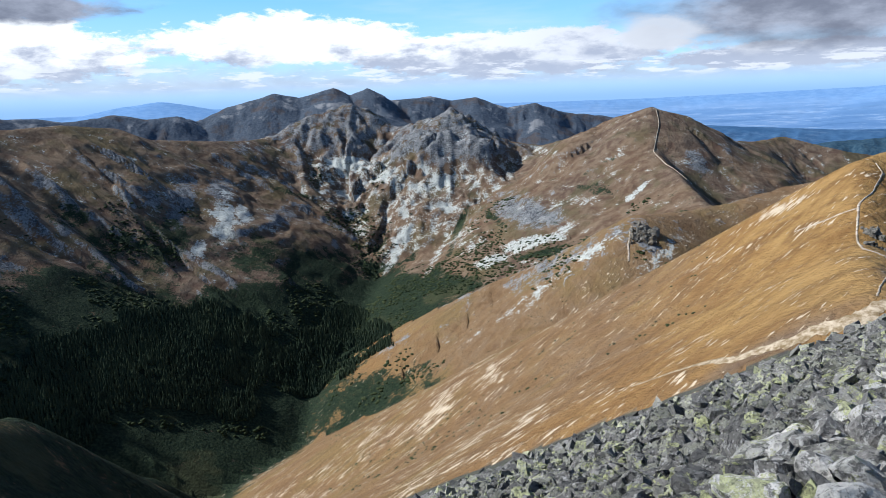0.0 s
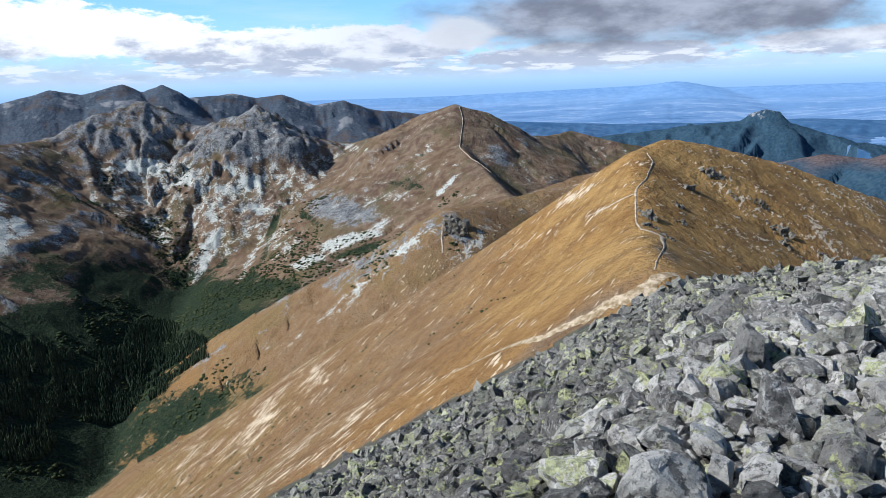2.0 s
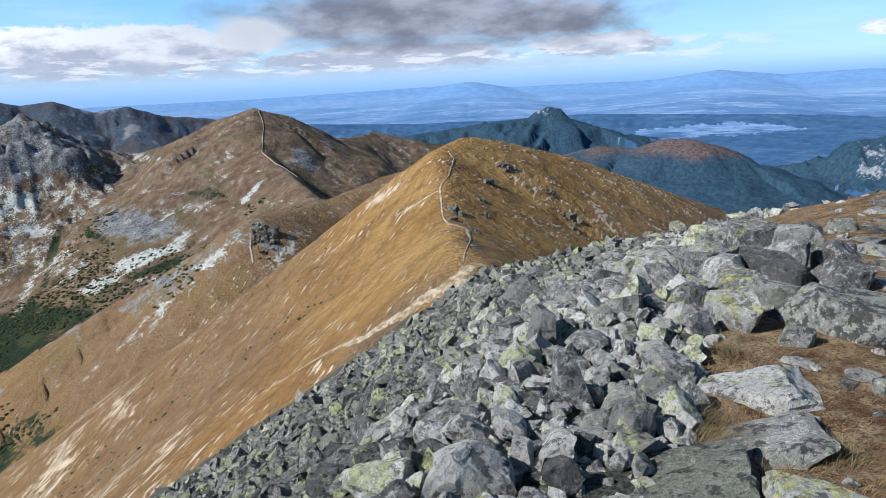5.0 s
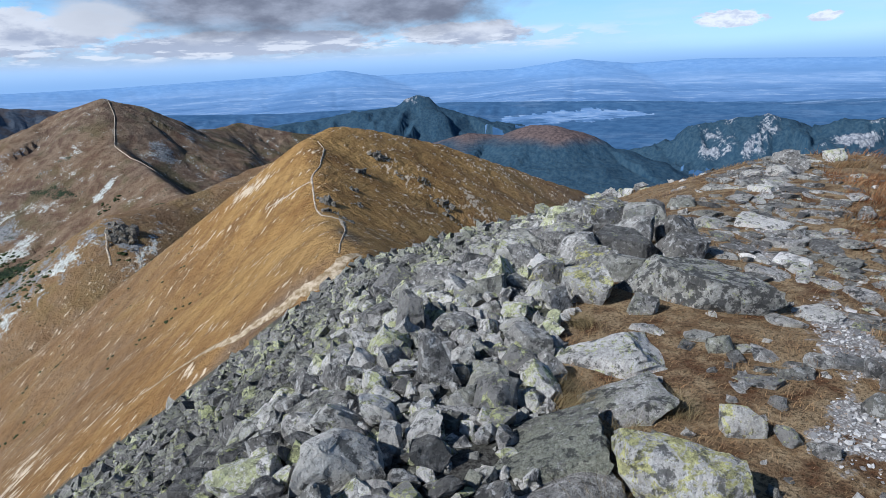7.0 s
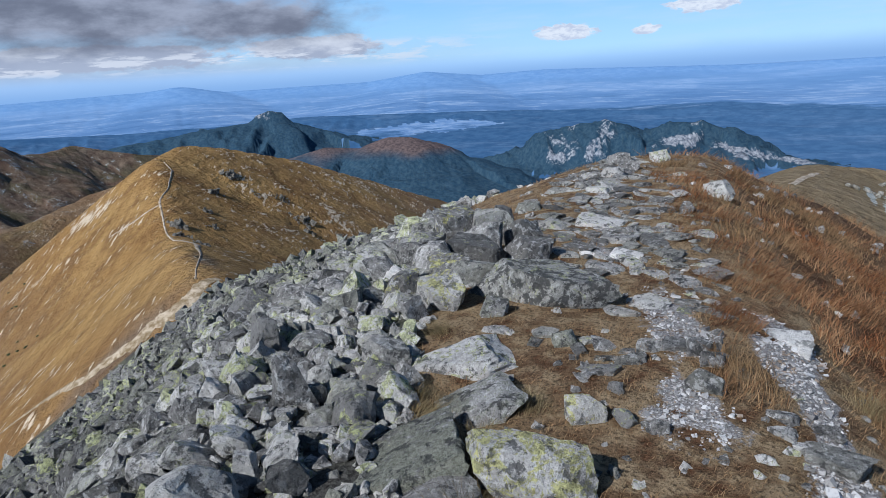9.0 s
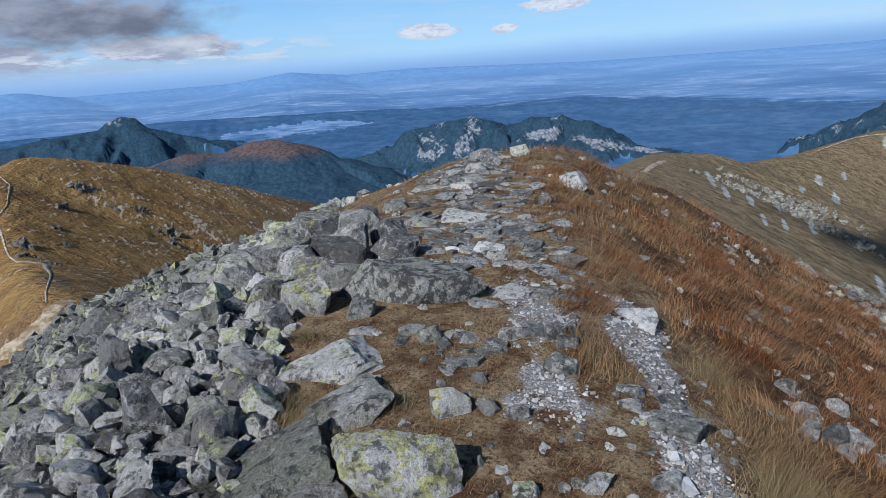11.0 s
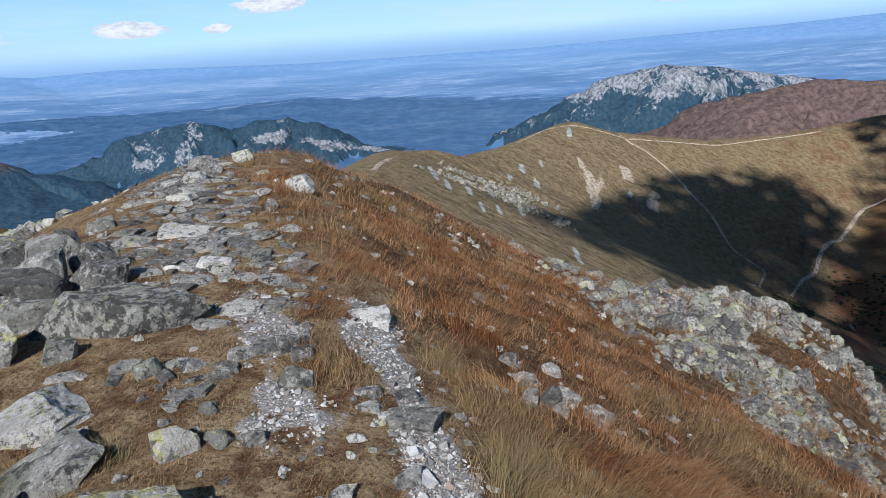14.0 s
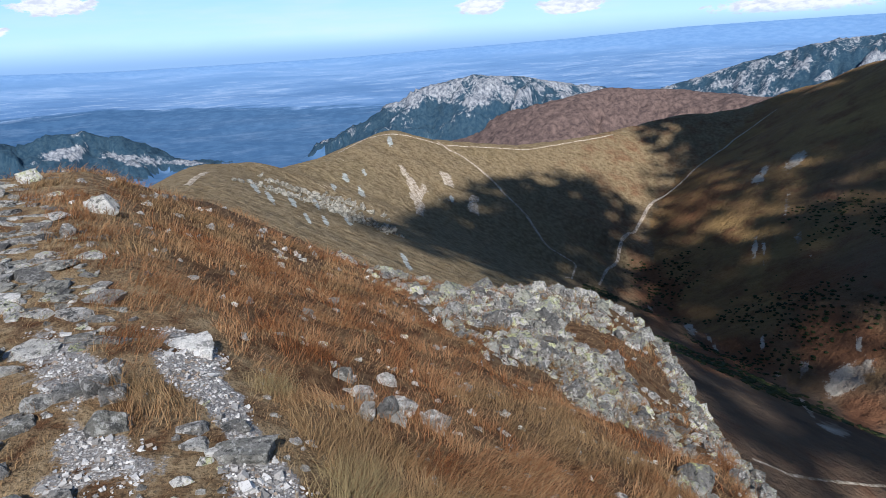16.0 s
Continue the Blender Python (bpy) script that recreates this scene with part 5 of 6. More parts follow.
CREST_BLOCKS = [
    (5.25, 3.30, 0.55, 0.46, 8, "lichen"), (5.75, 3.42, 0.50, 0.50, -10, "lichen"), (4.95, 3.75, 0.55, 0.42, 12, "lichen"), (5.55, 3.75, 0.62, 0.55, 6, "yellow"), (4.55, 3.30, 0.42, 0.36, -14, "lichen"),
    (4.30, 3.00, 0.40, 0.34, 10, "yellow"), (4.95, 3.10, 0.55, 0.34, 6, "lichen"), (5.05, 4.30, 0.50, 0.38, -12, "lichen"), (4.60, 4.05, 0.45, 0.34, 14, "lichen"), (6.15, 3.95, 0.48, 0.46, -6, "lichen"),
    (4.15, 3.55, 0.36, 0.30, -8, "lichen"), (5.65, 3.05, 0.40, 0.42, 12, "pale"), (5.85, 4.35, 0.52, 0.42, 5, "lichen"), (3.85, 3.15, 0.34, 0.28, 10, "yellow")]
KINDS = {"pale": (STONE_BARE, "pale grey angular stone"), "white": (STONE_PALE, "white quartz stone"), "grey": (STONE_BARE, "grey gneiss stone"), "lichen": (STONE, "grey stone with green lichen"),
         "moss": (STONE_MOSSY, "flat greenish lichened slab"), "yellow": (STONE_YELLOW, "grey boulder with yellow lichen"), "dark": (STONE_DARK, "large dark gneiss slab"), "edge": (STONE, "upright pointed gneiss block")}


def place_stones(rows, where, seed):
    rng = np.random.default_rng(seed)
    for i, (x, y, wide, high, lean, kind) in enumerate(rows):
        material, label = KINDS[kind]
        deep = wide * (0.8 if kind != "edge" else 0.75)
        mesh = rock_mesh("boulder" if wide > 0.25 else "stone", seed * 50 + i, 10 if kind in ("moss", "yellow", "dark") else 12, 7, material, (wide, deep, high), 0.04, {"edge": 0.55, "moss": 0.25, "dark": 0.28}.get(kind, 0.12))
        # the wide side faces the walker
        turn = -math.atan2(x, y) + rng.uniform(-0.35, 0.35)
        ob = new(mesh.name.split(".")[0], mesh)
        z = float(ground_many([x], [y])[0])
        sink = 0.22 if high > 0.5 * wide else (-0.08 if kind == "moss" else 0.05)
        ob.matrix_world = Matrix.LocRotScale((x, y, z + high * sink), Euler((radians(rng.uniform(-8, 8)), radians(lean), turn)), None)
        tagged(ob, label + " " + where, "boulder" if wide > 0.25 else "stone", "stones of the summit")
        TAKEN.append((x, y, wide * 0.55))


place_stones(SCREE_STONES, "in the boulder field", 3)
place_stones(SLAB_STONES, "beside the boulder field", 4)
place_stones(SLAB_STONES_FAR, "beside the boulder field", 5)
place_stones(CREST_BLOCKS, "on the rocky summit edge", 9)
place_stones(PATH_STONES, "on the worn path", 6)
place_stones(PATH_STONES_FAR, "beside the worn path", 7)
place_stones(TOP_STONES, "on the summit crest", 8)


def turn_matrices(rx, ry, rz):
    cx, sx, cy, sy, cz, sz = np.cos(rx), np.sin(rx), np.cos(ry), np.sin(ry), np.cos(rz), np.sin(rz)
    return np.stack([np.stack([cz * cy, cz * sy * sx - sz * cx, cz * sy * cx + sz * sx], -1),
                     np.stack([sz * cy, sz * sy * sx + cz * cx, sz * sy * cx - cz * sx], -1),
                     np.stack([-sy, cy * sx, cy * cx], -1)], -2)


def heap(name, label, category, material, x, y, z, sizes, seed, flat=(0.45, 0.85), tilt=0.8, detail=2):
    """Many stones joined in one mesh."""
    rng = np.random.default_rng(seed)
    shapes = [rock_shape(seed * 100 + k, 8, detail, 0.06) for k in range(10)]
    pick = rng.integers(10, size=len(x))
    points, faces, base = [], [], 0
    for k, (p, f) in enumerate(shapes):
        chosen = np.nonzero(pick == k)[0]
        if not len(chosen):
            continue
        n = len(chosen)
        scale = np.stack([sizes[chosen], sizes[chosen] * rng.uniform(0.6, 0.95, n), sizes[chosen] * rng.uniform(*flat, n)], 1)
        turn = turn_matrices(rng.uniform(-tilt, tilt, n), rng.uniform(-tilt, tilt, n), rng.uniform(0, 6.3, n))
        q = np.einsum("nij,nvj->nvi", turn, p[None] * scale[:, None]) + np.stack([x[chosen], y[chosen], z[chosen]], 1)[:, None]
        points.append(q.reshape(-1, 3))
        faces.append((f[None] + (np.arange(n) * len(p))[:, None, None] + base).reshape(-1, 4))
        base += n * len(p)
    return tagged(new(name, raw_mesh(name, np.concatenate(points), np.concatenate(faces), material)), label, category, "", "stuff")


def scatter_boulders():
    """The boulders of the slope, large ones first: the nearest are things, the rest one heap."""
    rng = np.random.default_rng(5)
    n = 16000
    xs, ys = polar(rng.uniform(-42, 68, n), 1.35 * (9.5 / 1.35) ** rng.uniform(0, 1, n))
    r = np.hypot(xs, ys)
    sizes = np.clip(0.098 * rng.lognormal(0, 0.48, n), 0.060, 0.34) * (1 + 0.035 * r)
    sizes = np.where(on_flank(xs, ys), sizes * 0.68, sizes)
    fit = (stony(xs, ys) > 0.5) & ~((sizes > 0.24) & (r < 4.5))
    xs, ys, sizes, r = xs[fit], ys[fit], sizes[fit], r[fit]
    heights = ground_many(xs, ys)
    px, py, pr = (np.array([t[k] for t in TAKEN]) for k in range(3))
    chosen = []
    for i in np.argsort(-sizes)[:9000]:
        if len(chosen) >= 2300:
            break
        if np.any((xs[i] - px) ** 2 + (ys[i] - py) ** 2 < (0.36 * sizes[i] + 0.72 * pr) ** 2):
            continue
        px, py, pr = np.append(px, xs[i]), np.append(py, ys[i]), np.append(pr, sizes[i] * 0.5)
        chosen.append(i)
    chosen = np.array(chosen)
    chosen = chosen[np.argsort(r[chosen])]
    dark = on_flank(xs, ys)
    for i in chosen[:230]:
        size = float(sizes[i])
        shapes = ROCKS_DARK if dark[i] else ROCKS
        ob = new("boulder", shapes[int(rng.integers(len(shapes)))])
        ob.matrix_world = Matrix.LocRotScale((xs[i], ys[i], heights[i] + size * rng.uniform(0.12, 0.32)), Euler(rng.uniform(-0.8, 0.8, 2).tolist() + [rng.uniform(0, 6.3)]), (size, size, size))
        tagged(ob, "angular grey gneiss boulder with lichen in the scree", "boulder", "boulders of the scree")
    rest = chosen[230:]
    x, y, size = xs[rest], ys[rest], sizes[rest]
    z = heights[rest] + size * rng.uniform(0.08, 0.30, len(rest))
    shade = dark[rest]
    for part, label, material, seed in ((~shade, "lichened gneiss boulders packed on the far crest", STONE, 36), (shade, "lichened boulders painted darker for shade down the steep flank", STONE_FLANK, 37)):
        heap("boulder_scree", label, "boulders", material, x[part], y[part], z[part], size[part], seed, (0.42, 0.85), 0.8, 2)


scatter_boulders()


def make_rubble():
    rng = np.random.default_rng(11)
    for low, high, n, seed, label, detail in ((1.1, 5.5, 7000, 21, "broken grey gneiss rubble between the boulders", 1), (5.5, 14, 4200, 26, "grey-green gneiss scree down the steep flank", 1), (14, 50, 6000, 29, "grey-green gneiss scree far down the flank", 0)):
        r = np.sqrt(rng.uniform(low ** 2, high ** 2, n)) if high < 10 else low * (high / low) ** rng.uniform(0, 1, n)
        x, y = polar(rng.uniform(-42, 70, n), r)
        keep = stony(x, y) > rng.uniform(0.2, 0.8, n)
        x, y, r = x[keep], y[keep], r[keep]
        size = np.clip(0.050 * rng.lognormal(0, 0.55, len(x)) + r * 0.0115 * rng.lognormal(0, 0.4, len(x)), 0.03, 0.09 + 0.025 * r)
        z = ground_many(x, y) + size * rng.uniform(-0.45, 0.3, len(x))
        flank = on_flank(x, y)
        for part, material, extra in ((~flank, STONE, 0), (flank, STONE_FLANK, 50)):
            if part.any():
                heap("rubble", label if not extra else "lichened gneiss scree painted darker for shade on the steep flank", "rubble", material, x[part], y[part], z[part], size[part], seed + extra, (0.35, 0.8), 0.9, detail)
    # the same scree behind the viewpoint
    n = 2600
    x, y = polar(rng.uniform(-150, -42, n), 1.2 * (11 / 1.2) ** rng.uniform(0, 1, n) ** 0.6)
    keep = stony(x, y) > rng.uniform(0.2, 0.8, n)
    x, y = x[keep], y[keep]
    size = np.clip(0.09 * rng.lognormal(0, 0.5, len(x)) * (1 + 0.1 * np.hypot(x, y)), 0.04, 0.35)
    heap("rubble", "broken grey gneiss rubble behind the viewpoint", "rubble", STONE, x, y, ground_many(x, y) + size * rng.uniform(-0.2, 0.4, len(x)), size, 28, (0.35, 0.8), 0.9, 1)
    # grit and chips on the paths
    n = 80000
    r = 1.4 * (14 / 1.4) ** rng.uniform(0, 1, n)
    x, y = polar(rng.uniform(50, 112, n), r)
    keep = trodden(x, y) > rng.uniform(0.25, 1.0, n)
    x, y, r = x[keep], y[keep], r[keep]
    size = np.clip(0.007 * rng.lognormal(0, 0.75, len(x)) + r * 0.0020, 0.006, 0.09)
    heap("gravel", "white quartz grit and chips on the path", "gravel", GRIT, x, y, ground_many(x, y) + size * 0.1, size, 22, (0.35, 0.8), 0.5, 0)
    # loose stones in the turf
    n = 700
    r = 1.8 * (24 / 1.8) ** rng.uniform(0, 1, n)
    x, y = polar(rng.uniform(56, 150, n), r)
    keep = (stony(x, y) < 0.3) & (trodden(x, y) < 0.5)
    x, y, r = x[keep], y[keep], r[keep]
    size = np.clip(0.03 * rng.lognormal(0, 0.6, len(x)) + r * 0.010, 0.02, 0.45)
    heap("loose_stones", "loose grey and white stones in the turf", "stones", STONE_BARE, x, y, ground_many(x, y) - size * 0.05, size, 23, detail=1)
    # the rock rib on the steep side
    n = 6400
    r = 5.0 * (23 / 5.0) ** rng.uniform(0, 1, n)
    middle = np.interp(r, [5, 8, 11, 15, 19, 29], [125, 120, 114, 110.5, 109, 109])
    wide = np.interp(r, [5, 8, 11, 15, 19, 29], [4.5, 7.5, 8.5, 9.5, 11, 13])
    x, y = polar(middle + wide * np.clip(rng.normal(0, 0.55, n), -1.3, 1.3), r)
    clump = fractal(x, y, 3.0, 3, 77)
    keep = clump > 0.47
    x, y, r = x[keep], y[keep], r[keep]
    size = np.clip(rng.lognormal(0, 0.6, len(x)) * 0.0105 * r, 0.05, 0.7)
    heap("outcrop", "pale grey-green broken rock rib on the steep grass", "outcrop", STONE_RIB, x, y, ground_many(x, y) + size * rng.uniform(-0.25, 0.2, len(x)), size, 24, (0.4, 0.9), 0.7, 1)
    n = 1500
    s = rng.uniform(0, 1, n)
    x = np.interp(s, [0, 0.3, 0.72, 1.0], [5.0, 8.5, 16.4, 17.4]) + rng.normal(0, 0.22, n)
    y = np.interp(s, [0, 0.3, 0.72, 1.0], [-5.2, -6.9, -10.7, -6.2]) + rng.normal(0, 0.22, n)
    size = np.clip(rng.lognormal(0, 0.5, n) * 0.012 * np.hypot(x, y), 0.06, 0.6)
    heap("outcrop", "grey rock rim above the drop", "outcrop", STONE_RIB, x, y, ground_many(x, y) + size * 0.0, size, 25, (0.5, 1.0), 0.8, 1)


make_rubble()


FLAT = [rock_mesh("flat_stone", 900 + k, 5, 5, STONE_PATH, (1, 0.42 + 0.1 * (k % 4), 0.22), 0.05, 0.1) for k in range(12)]


def lay_slabs():
    """Flat bedrock and trodden slabs along the worn crest path, each one a thing."""
    rng = np.random.default_rng(41)
    n = 5000
    a = 3.3 * (13.5 / 3.3) ** rng.uniform(0, 1, n)
    line = np.interp(a, [2.4, 3.0, 4.6, 5.6, 7.4, 11, 16], [0.10, 0.0, -0.05, -0.40, -0.72, -0.85, -0.9])
    b = line + rng.normal(0, 0.30, n) * (0.8 + 0.05 * a)
    x, y = a * 0.961 + b * 0.276, a * 0.276 - b * 0.961
    size = np.clip(rng.lognormal(0, 0.5, n) * (0.055 + 0.0125 * a), 0.045, 0.40)
    fit = (stony(x, y) < 0.5) & (b < np.where(a < 5, 0.28, 0.5)) & (fractal(x, y, 0.8, 3, 78) > 0.42)
    x, y, size = x[fit], y[fit], size[fit]
    z = ground_many(x, y)
    px, py, pr = (np.array([t[k] for t in TAKEN]) for k in range(3))
    count = 0
    for i in np.argsort(-size):
        if count >= 300 or np.any((x[i] - px) ** 2 + (y[i] - py) ** 2 < (0.28 * size[i] + 0.62 * pr) ** 2):
            continue
        px, py, pr = np.append(px, x[i]), np.append(py, y[i]), np.append(pr, size[i] * 0.5)
        count += 1
        wide = float(size[i])
        ob = new("flat_stone", FLAT[int(rng.integers(len(FLAT)))])
        ob.matrix_world = Matrix.LocRotScale((x[i], y[i], z[i] + wide * rng.uniform(-0.07, 0.03)), Euler(rng.uniform(-0.16, 0.16, 2).tolist() + [rng.normal(0.95, 0.45)]), (wide, wide, wide * rng.uniform(0.6, 1.2)))
        tagged(ob, "flat grey stone trodden into the summit path", "stone", "flat stones of the path")


lay_slabs()


def slope_outcrop(owner, label, bearing, distance, wide, count, size, seed, material):
    """A knot of bare rock that breaks out of a far slope."""
    rng = np.random.default_rng(seed)
    px, py = polar(np.array([bearing]), np.array([distance]))
    x, y = px[0] + rng.normal(0, wide * 0.4, count), py[0] + rng.normal(0, wide * 0.4, count)
    z = land_at(np.degrees(np.arctan2(x, y)), np.hypot(x, y))
    big = size * rng.lognormal(0, 0.4, count)
    ob = heap("rock_outcrop", label, "", material, x, y, z + big * 0.2, big, seed, (0.6, 1.2), 0.6, 1)
    ob.parent = LAND[owner]


OUTCROP = mountain_rock()
for bearing, distance, wide, count, size, seed in ((37.6, 485, 7, 26, 2.6, 81), (43.1, 457, 9, 30, 2.2, 82), (43.5, 440, 6, 20, 1.6, 83), (35.4, 387, 4, 12, 1.4, 84),
                                                   (33.0, 345, 5, 40, 1.5, 85), (33.2, 325, 4, 30, 1.2, 86), (46.0, 455, 6, 14, 1.5, 87), (39.5, 470, 5, 10, 1.4, 88),
                                                   (41.5, 478, 10, 22, 1.5, 91), (36.2, 440, 6, 14, 1.3, 92), (44.8, 430, 8, 18, 1.3, 93), (34.6, 300, 5, 24, 1.0, 94), (35.6, 360, 4, 14, 1.0, 95)):
    slope_outcrop("mound", "dark lichened rock outcrop on the golden hill", bearing, distance, wide, count, size * 1.1, seed, OUTCROP)
PALE_BLOCKS = mountain_rock("pale_blocks", (0.15, 0.14, 0.12), (0.50, 0.47, 0.40))
for bearing, distance, wide, count, size, seed in ((92.5, 300, 22, 90, 1.9, 101), (95.0, 262, 20, 110, 1.6, 102), (90.0, 250, 14, 60, 1.4, 103), (97.5, 232, 14, 80, 1.3, 104), (96.0, 330, 18, 50, 1.8, 105)):
    slope_outcrop("brown_peak", "pale blocks strewn over the flank of the brown peak", bearing, distance, wide, count, size, seed, PALE_BLOCKS)
slope_outcrop("spur", "dark rock step in the notch of the spur", 16.8, 905, 20, 110, 4.5, 89, OUTCROP)


# ---- grass ----
def blades(name, label, material, x, y, z, length, width, lean_way, lean, seed):
    """Grass blades, each a bent strip of three faces, joined in one mesh."""
    rng = np.random.default_rng(seed)
    n = len(x)
    way = np.radians(lean_way + rng.normal(0, 38, n) + (fractal(x, y, 0.5, 2, seed) - 0.5) * 320)
    dx, dy = np.sin(way), np.cos(way)
    facing = rng.uniform(0, 6.3, n)
    sx, sy = np.cos(facing) * width / 2, np.sin(facing) * width / 2
    bend = lean * rng.uniform(0.5, 1.3, n)
    rows = []
    for part, thick in ((0.0, 1.0), (0.45, 0.8), (1.0, 0.12)):
        out = length * (part ** 1.6) * np.sin(bend)
        up = length * part * np.cos(bend * (0.4 + 0.6 * part))
        cx, cy, cz = x + dx * out, y + dy * out, z + up - 0.01
        rows += [np.stack([cx - sx * thick, cy - sy * thick, cz], 1), np.stack([cx + sx * thick, cy + sy * thick, cz], 1)]
    points = np.stack(rows, 1).reshape(-1, 3)
    quad = np.array([[0, 1, 3, 2], [2, 3, 5, 4]])
    faces = (quad[None] + (np.arange(n) * 6)[:, None, None]).reshape(-1, 4)
    return tagged(new(name, raw_mesh(name, points, faces, material)), label, "grass", "", "stuff")


def tufted(rng, n, low, high, near, far, per, spread):
    """Places in tufts: tuft middles by bearing and distance, and blades round each."""
    count = n // per
    r = near * (far / near) ** rng.uniform(0, 1, count)
    x, y = polar(rng.uniform(low, high, count), r)
    x, y, r = np.repeat(x, per), np.repeat(y, per), np.repeat(r, per)
    wide = spread * (0.5 + 0.16 * r)
    return x + rng.normal(0, 1, len(x)) * wide, y + rng.normal(0, 1, len(x)) * wide, r


def make_grass():
    rng = np.random.default_rng(31)
    # rust-red tufts on the steep side
    x, y, r = tufted(rng, 178000, 62, 150, 1.5, 24, 46, 0.060)
    a, b = x * 0.961 + y * 0.276, x * 0.276 - y * 0.961
    strip = (np.abs(b - 0.38) < 0.16) & (a > 3.2) & (a < 4.9)
    crest = (a > 4.8) & (b > 0.25 - 0.09 * (a - 4.8)) & (fractal(x, y, 1.5, 3, 56) > 0.42)
    keep = ((b > 0.98) | strip | crest) & (trodden(x, y) < 0.35) & (stony(x, y) < 0.3) & (0.6 * fractal(x, y, 0.75, 2, 95) + 0.4 * fractal(x, y, 2.4, 2, 96) + 0.05 * rng.normal(0, 1, len(x)) > 0.43)
    x, y, r = x[keep], y[keep], r[keep]
    length = rng.uniform(0.06, 0.20, len(x)) * (0.85 + 0.05 * r)
    blades("rust_grass", "tufts of rust-red dry mountain grass bent downhill", RUST_GRASS, x, y, ground_many(x, y), length, 0.0016 + 0.0007 * r, 150, 1.25, 41)
    # short straw turf
    x, y, r = tufted(rng, 90000, 45, 150, 1.3, 16, 14, 0.085)
    keep = (trodden(x, y) < 0.45) & (stony(x, y) < 0.45)
    x, y, r = x[keep], y[keep], r[keep]
    length = rng.uniform(0.022, 0.070, len(x)) * (0.9 + 0.07 * r)
    blades("turf", "short straw-coloured dry turf", STRAW_GRASS, x, y, ground_many(x, y), length, 0.0011 + 0.0006 * r, 140, 1.25, 42)
    x, y, r = tufted(rng, 14000, 150, 330, 0.8, 7, 8, 0.10)
    keep = (trodden(x, y) < 0.45) & (stony(x, y) < 0.45)
    x, y, r = x[keep], y[keep], r[keep]
    blades("turf", "short straw-coloured dry turf behind the viewpoint", STRAW_GRASS, x, y, ground_many(x, y), rng.uniform(0.02, 0.06, len(x)), 0.003 + 0.001 * r, 140, 1.0, 44)
    # pale green tufts by the path and among the slabs
    spots = [(2.58, -0.25), (2.74, -0.30), (2.92, -0.33), (2.35, 1.85), (2.5, 2.0), (3.25, 2.35), (1.75, 1.25), (4.55, 2.55), (2.2, 1.45), (5.9, 3.4), (3.9, 0.05), (2.62, 1.42)]
    x, y = np.repeat(np.array(spots), 260, 0).T
    tall = np.repeat([1.25, 1.15, 1.0, 0.8, 0.9, 0.7, 0.8, 0.9, 0.7, 1.2, 1.0, 0.7], 260)
    x, y = x + rng.normal(0, 0.06, len(x)) * tall, y + rng.normal(0, 0.06, len(x)) * tall
    blades("grass_tufts", "tall straw-green grass tufts by the path", GREEN_GRASS, x, y, ground_many(x, y), rng.uniform(0.10, 0.22, len(x)) * tall, np.full(len(x), 0.0026), 60, 1.0, 43)


make_grass()


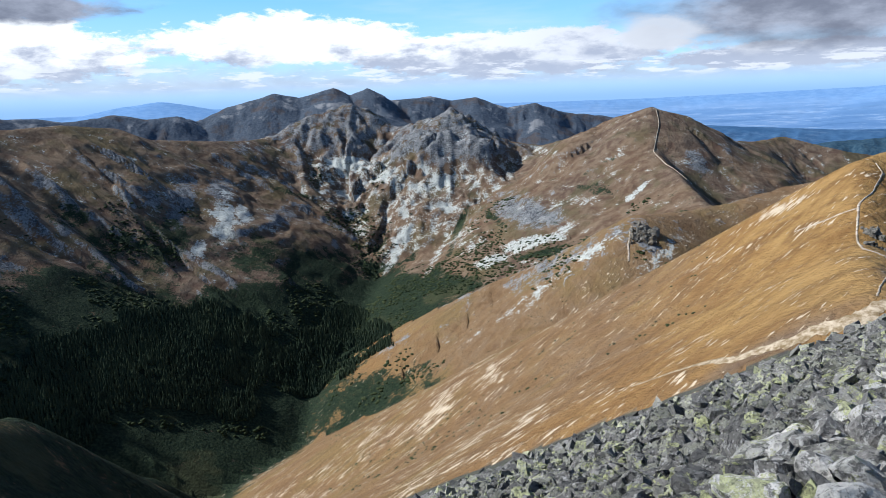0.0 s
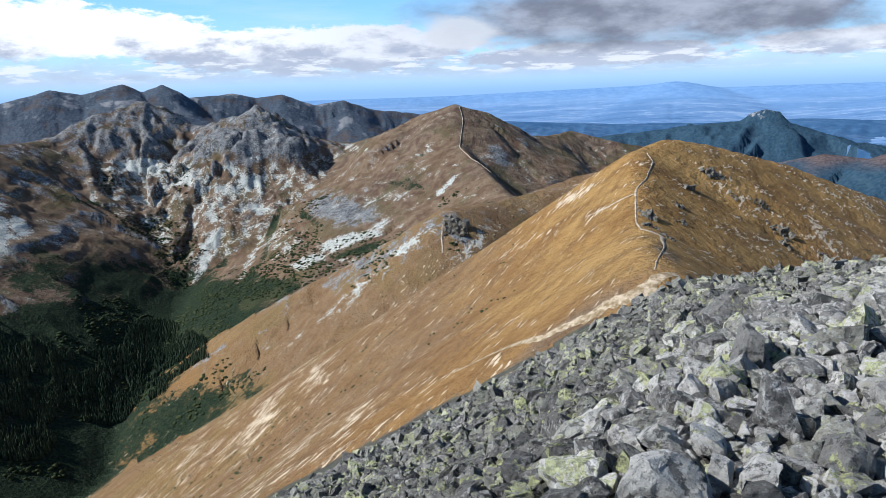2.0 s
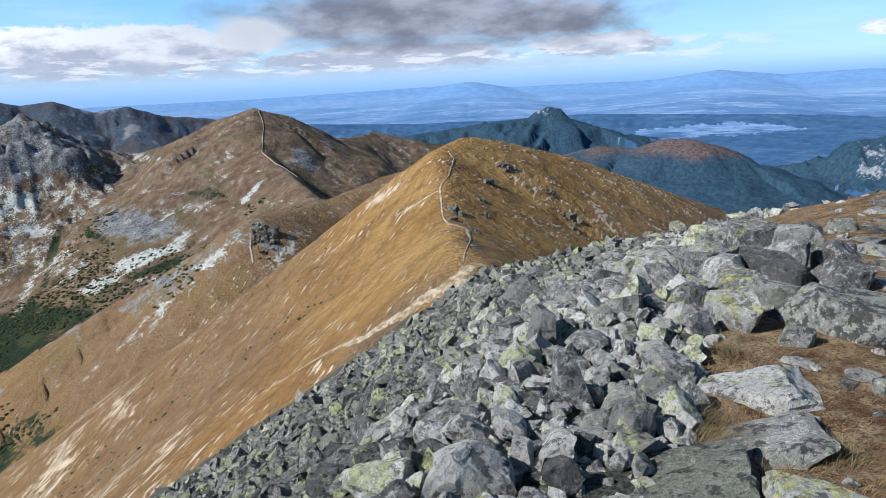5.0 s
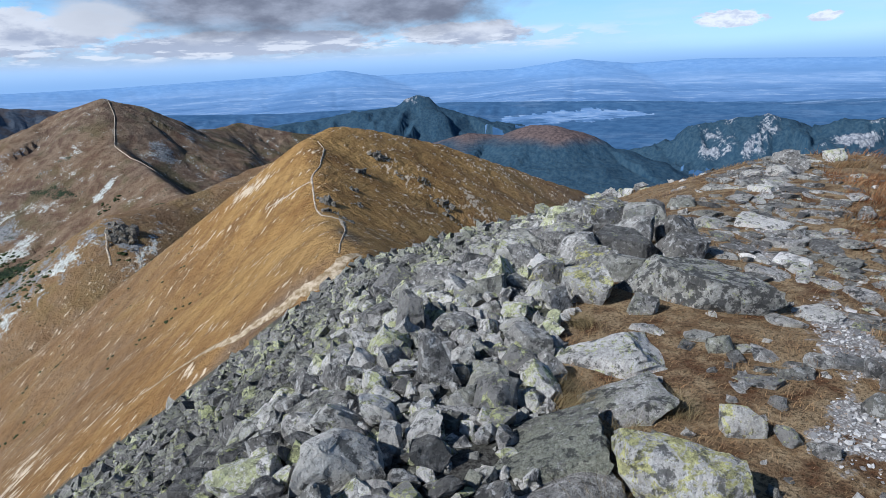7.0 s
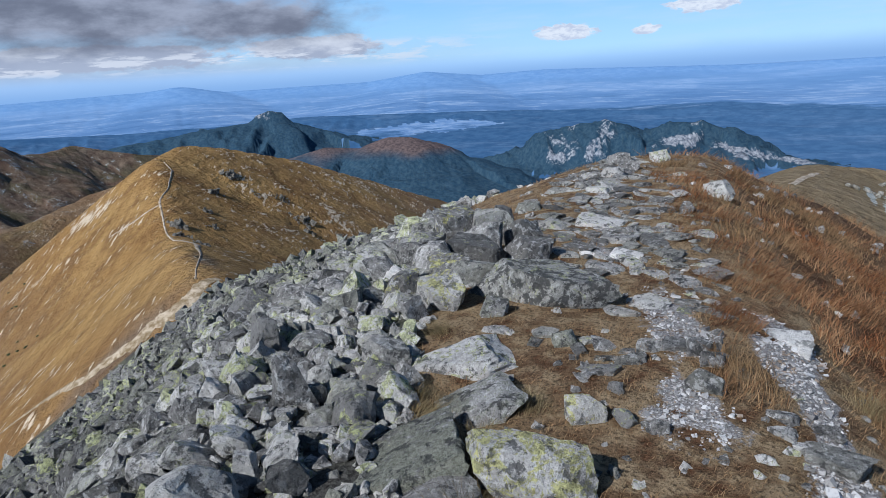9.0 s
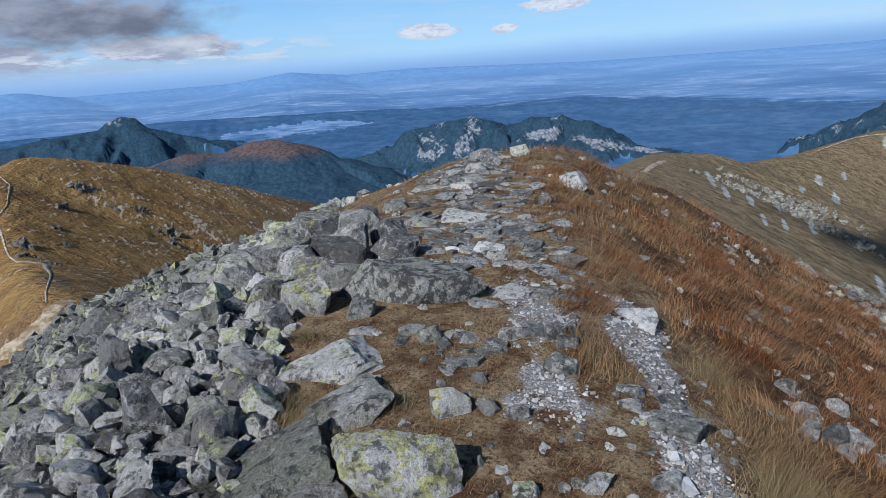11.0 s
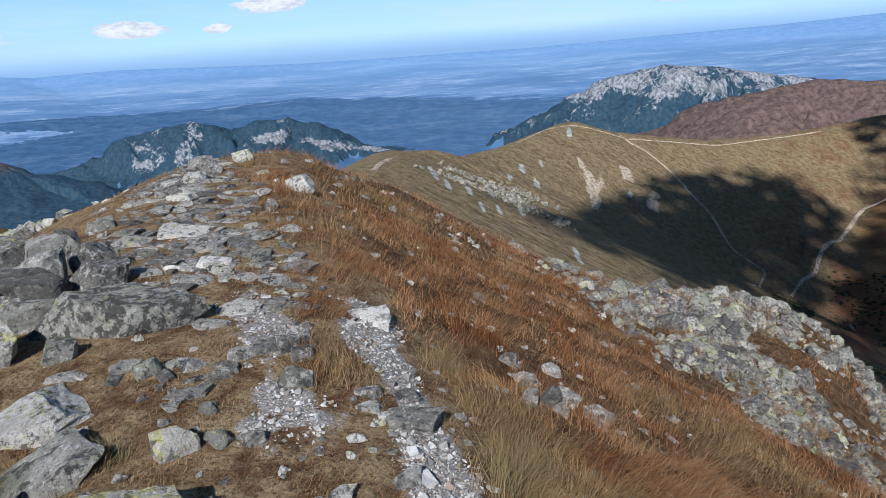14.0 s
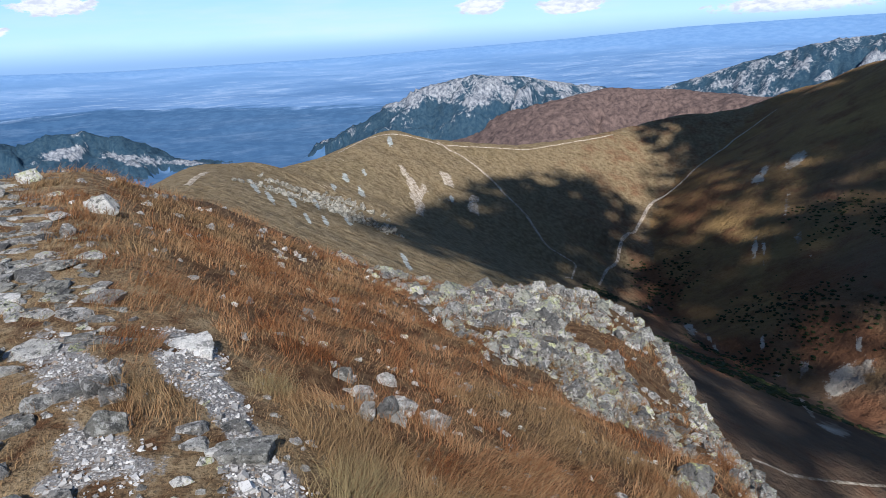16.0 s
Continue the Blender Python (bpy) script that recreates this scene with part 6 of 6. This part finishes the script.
# ---- trees and dwarf pine ----
def make_woods():
    rng = np.random.default_rng(51)
    n = 130000
    bearing, r = rng.uniform(-42, -4, n), np.sqrt(rng.uniform(700 ** 2, 1700 ** 2, n))
    z = land_at(bearing, r)
    x, y = polar(bearing, r)
    height = np.degrees(np.arctan2(z - EYE, r)) + (fractal(x, y, 70, 3, 52) - 0.5) * 3.0
    upper = np.interp(bearing, [-42, -36, -28, -20, -15, -8, -5.4, -4.5], [-17, -17.3, -16.0, -15.6, -18.6, -17.6, -19.8, -22])
    lower = np.interp(bearing, [-42, -36, -32, -29, -18, -12, -5.4], [-21, -21.4, -24, -23.6, -24.8, -23.6, -20.4])
    keep = (height < upper) & (height > lower) & (fractal(x, y, 45, 3, 53) > 0.30)
    x, y, z = x[keep][:24000], y[keep][:24000], z[keep][:24000]
    n = len(x)
    tall = rng.uniform(5.5, 10.5, n)
    points, faces = [], []
    sides = 5
    for low, top, wide in ((0.05, 0.70, 0.20), (0.40, 1.0, 0.125)):
        turn = rng.uniform(0, 6.3, n)
        for k in range(sides):
            ang = turn + k * 6.283 / sides
            reach = wide * tall * rng.uniform(0.75, 1.15, n)
            points.append(np.stack([x + np.cos(ang) * reach, y + np.sin(ang) * reach, z + low * tall * rng.uniform(0.8, 1.3, n)], 1))
        points.append(np.stack([x, y, z + top * tall], 1))
    stacked = np.stack(points, 1).reshape(-1, 3)
    tri = []
    for ring in (0, sides + 1):
        tri += [[ring + k, ring + (k + 1) % sides, ring + sides] for k in range(sides)]
    faces = (np.array(tri)[None] + (np.arange(n) * 2 * (sides + 1))[:, None, None]).reshape(-1, 3)
    tagged(new("spruce_forest", raw_mesh("spruce_forest", stacked, faces, SPRUCE)), "dark spruce forest on the valley slope", "forest", "", "stuff")

    def clumps(name, label, bearing, r, size, seed):
        bm = bmesh.new()
        bmesh.ops.create_icosphere(bm, subdivisions=1, radius=0.5)
        bm.verts.index_update()
        p = np.array([v.co[:] for v in bm.verts])
        f = np.array([[v.index for v in face.verts] for face in bm.faces])
        bm.free()
        local = np.random.default_rng(seed)
        n = len(r)
        x, y = polar(bearing, r)
        q = p[None] * (1 + local.normal(0, 0.22, (n, len(p), 1))) * (size[:, None, None] * np.array([1.0, 1.0, 0.36]))
        q = q + np.stack([x, y, land_at(bearing, r)], 1)[:, None]
        faces = (f[None] + (np.arange(n) * len(p))[:, None, None]).reshape(-1, 3)
        tagged(new(name, raw_mesh(name, q.reshape(-1, 3), faces, DWARF_PINE, True)), label, "shrubs", "", "stuff")

    n = 40000
    bearing, r = rng.uniform(-40, 20, n), np.sqrt(rng.uniform(850 ** 2, 1900 ** 2, n))
    z = land_at(bearing, r)
    x, y = polar(bearing, r)
    keep = (fractal(x, y, 90, 4, 57) + 0.10 * (rng.uniform(0, 1, n) - 0.5) > np.interp(z, [-640, -420, -260, -150], [0.40, 0.47, 0.60, 0.80]))
    keep &= z < -170
    keep = np.nonzero(keep)[0][:6500]
    clumps("dwarf_pine", "dark dwarf pine thickets on the valley slopes", bearing[keep], r[keep], rng.uniform(2.5, 9, len(keep)), 61)
    n = 7000
    bearing, r = rng.uniform(116, 142, n), np.sqrt(rng.uniform(200 ** 2, 520 ** 2, n))
    x, y = polar(bearing, r)
    low = np.degrees(np.arctan2(land_at(bearing, r) - EYE, r))
    keep = (fractal(x, y, 45, 3, 58) + 0.15 * rng.uniform(-1, 1, n) > np.interp(low, [-29, -25], [0.48, 0.58])) & (land_at(bearing, r) < -105)
    clumps("dwarf_pine", "scattered dark dwarf pine on the brown slope", bearing[keep], r[keep], rng.uniform(1.2, 3.4, int(keep.sum())), 62)
    n = 1500
    r = rng.uniform(330, 900, n)
    bearing = rng.uniform(-12, 22, n)
    x, y = polar(bearing, r)
    keep = fractal((x * 0.6 + y * 0.8), (x * 0.8 - y * 0.6) / 5, 30, 3, 59) > 0.64
    clumps("dwarf_pine", "low dark dwarf pine in strips on the golden flank", bearing[keep], r[keep], rng.uniform(1.2, 2.8, int(keep.sum())), 63)


make_woods()


# ---- clouds that shade the slopes ----
def cloud_material():
    material, m, shader = surface("cloud_vapour")
    place = m.put("ShaderNodeNewGeometry").outputs["Position"]
    finish(m, shader, m.mix(m.noise(place, 0.01, 4.0), (0.75, 0.76, 0.78), (0.85, 0.85, 0.85)), 1.0)
    return material


CLOUD = cloud_material()


def drifting_cloud(bearing, distance, ground, height, long, wide, turn, puffs, seed, coarse=1.0):
    """A cloud of many puffs whose shade falls on the slope at that bearing and distance."""
    rng = np.random.default_rng(seed)
    lift = height - ground
    away = lift / math.tan(sh)
    px, py = polar(np.array([bearing]), np.array([distance]))
    cx, cy = px[0] + math.sin(sb) * away, py[0] + math.cos(sb) * away
    bm = bmesh.new()
    bmesh.ops.create_icosphere(bm, subdivisions=1, radius=0.5)
    bm.verts.index_update()
    p = np.array([v.co[:] for v in bm.verts])
    f = np.array([[v.index for v in face.verts] for face in bm.faces])
    bm.free()
    ang, rad = rng.uniform(0, 6.3, puffs), np.sqrt(rng.uniform(0, 1, puffs))
    u, v = np.cos(ang) * rad * long / 2, np.sin(ang) * rad * wide / 2
    c, s = math.cos(-radians(turn)), math.sin(-radians(turn))
    x, y = u * -s + v * c, u * c + v * s
    size = coarse * rng.uniform(0.05, 0.15, puffs) * math.sqrt(long * wide) * (1.2 - 0.75 * rad)
    z = rng.normal(0, 0.03, puffs) * wide
    q = p[None] * (1 + rng.normal(0, 0.08, (puffs, len(p), 1))) * (size[:, None, None] * np.array([1, 1, 0.55])) + np.stack([x, y, z], 1)[:, None]
    faces = (f[None] + (np.arange(puffs) * len(p))[:, None, None]).reshape(-1, 3)
    ob = new("cloud", raw_mesh("cloud", q.reshape(-1, 3), faces, CLOUD, True))
    ob.location = (cx, cy, height)
    return tagged(ob, "drifting white cloud that shades the slope below", "cloud")


drifting_cloud(-38.5, 1080, -300, 650, 640, 270, -20, 520, 71)
drifting_cloud(-40, 240, -128, 650, 330, 170, -40, 420, 73)
drifting_cloud(112.9, 480, -118, 650, 310, 150, 132, 560, 74)
drifting_cloud(100.8, 268, -66, 640, 100, 50, 132, 160, 77)
drifting_cloud(131.5, 450, -140, 650, 470, 290, 60, 1250, 75, 0.45)
drifting_cloud(126, 790, -90, 650, 330, 170, 100, 420, 76)
drifting_cloud(134.5, 185, -95, 640, 230, 150, 134, 480, 78, 0.55)
drifting_cloud(108.5, 345, -102, 645, 210, 120, 118, 260, 79)
drifting_cloud(135.5, 690, -60, 660, 330, 170, 95, 560, 80)
drifting_cloud(-34.5, 1480, -150, 650, 480, 240, -20, 300, 81)
drifting_cloud(132.0, 625, -100, 655, 300, 190, 100, 1000, 82, 0.5)
drifting_cloud(128.5, 330, -150, 650, 250, 110, 132, 700, 83, 0.55)
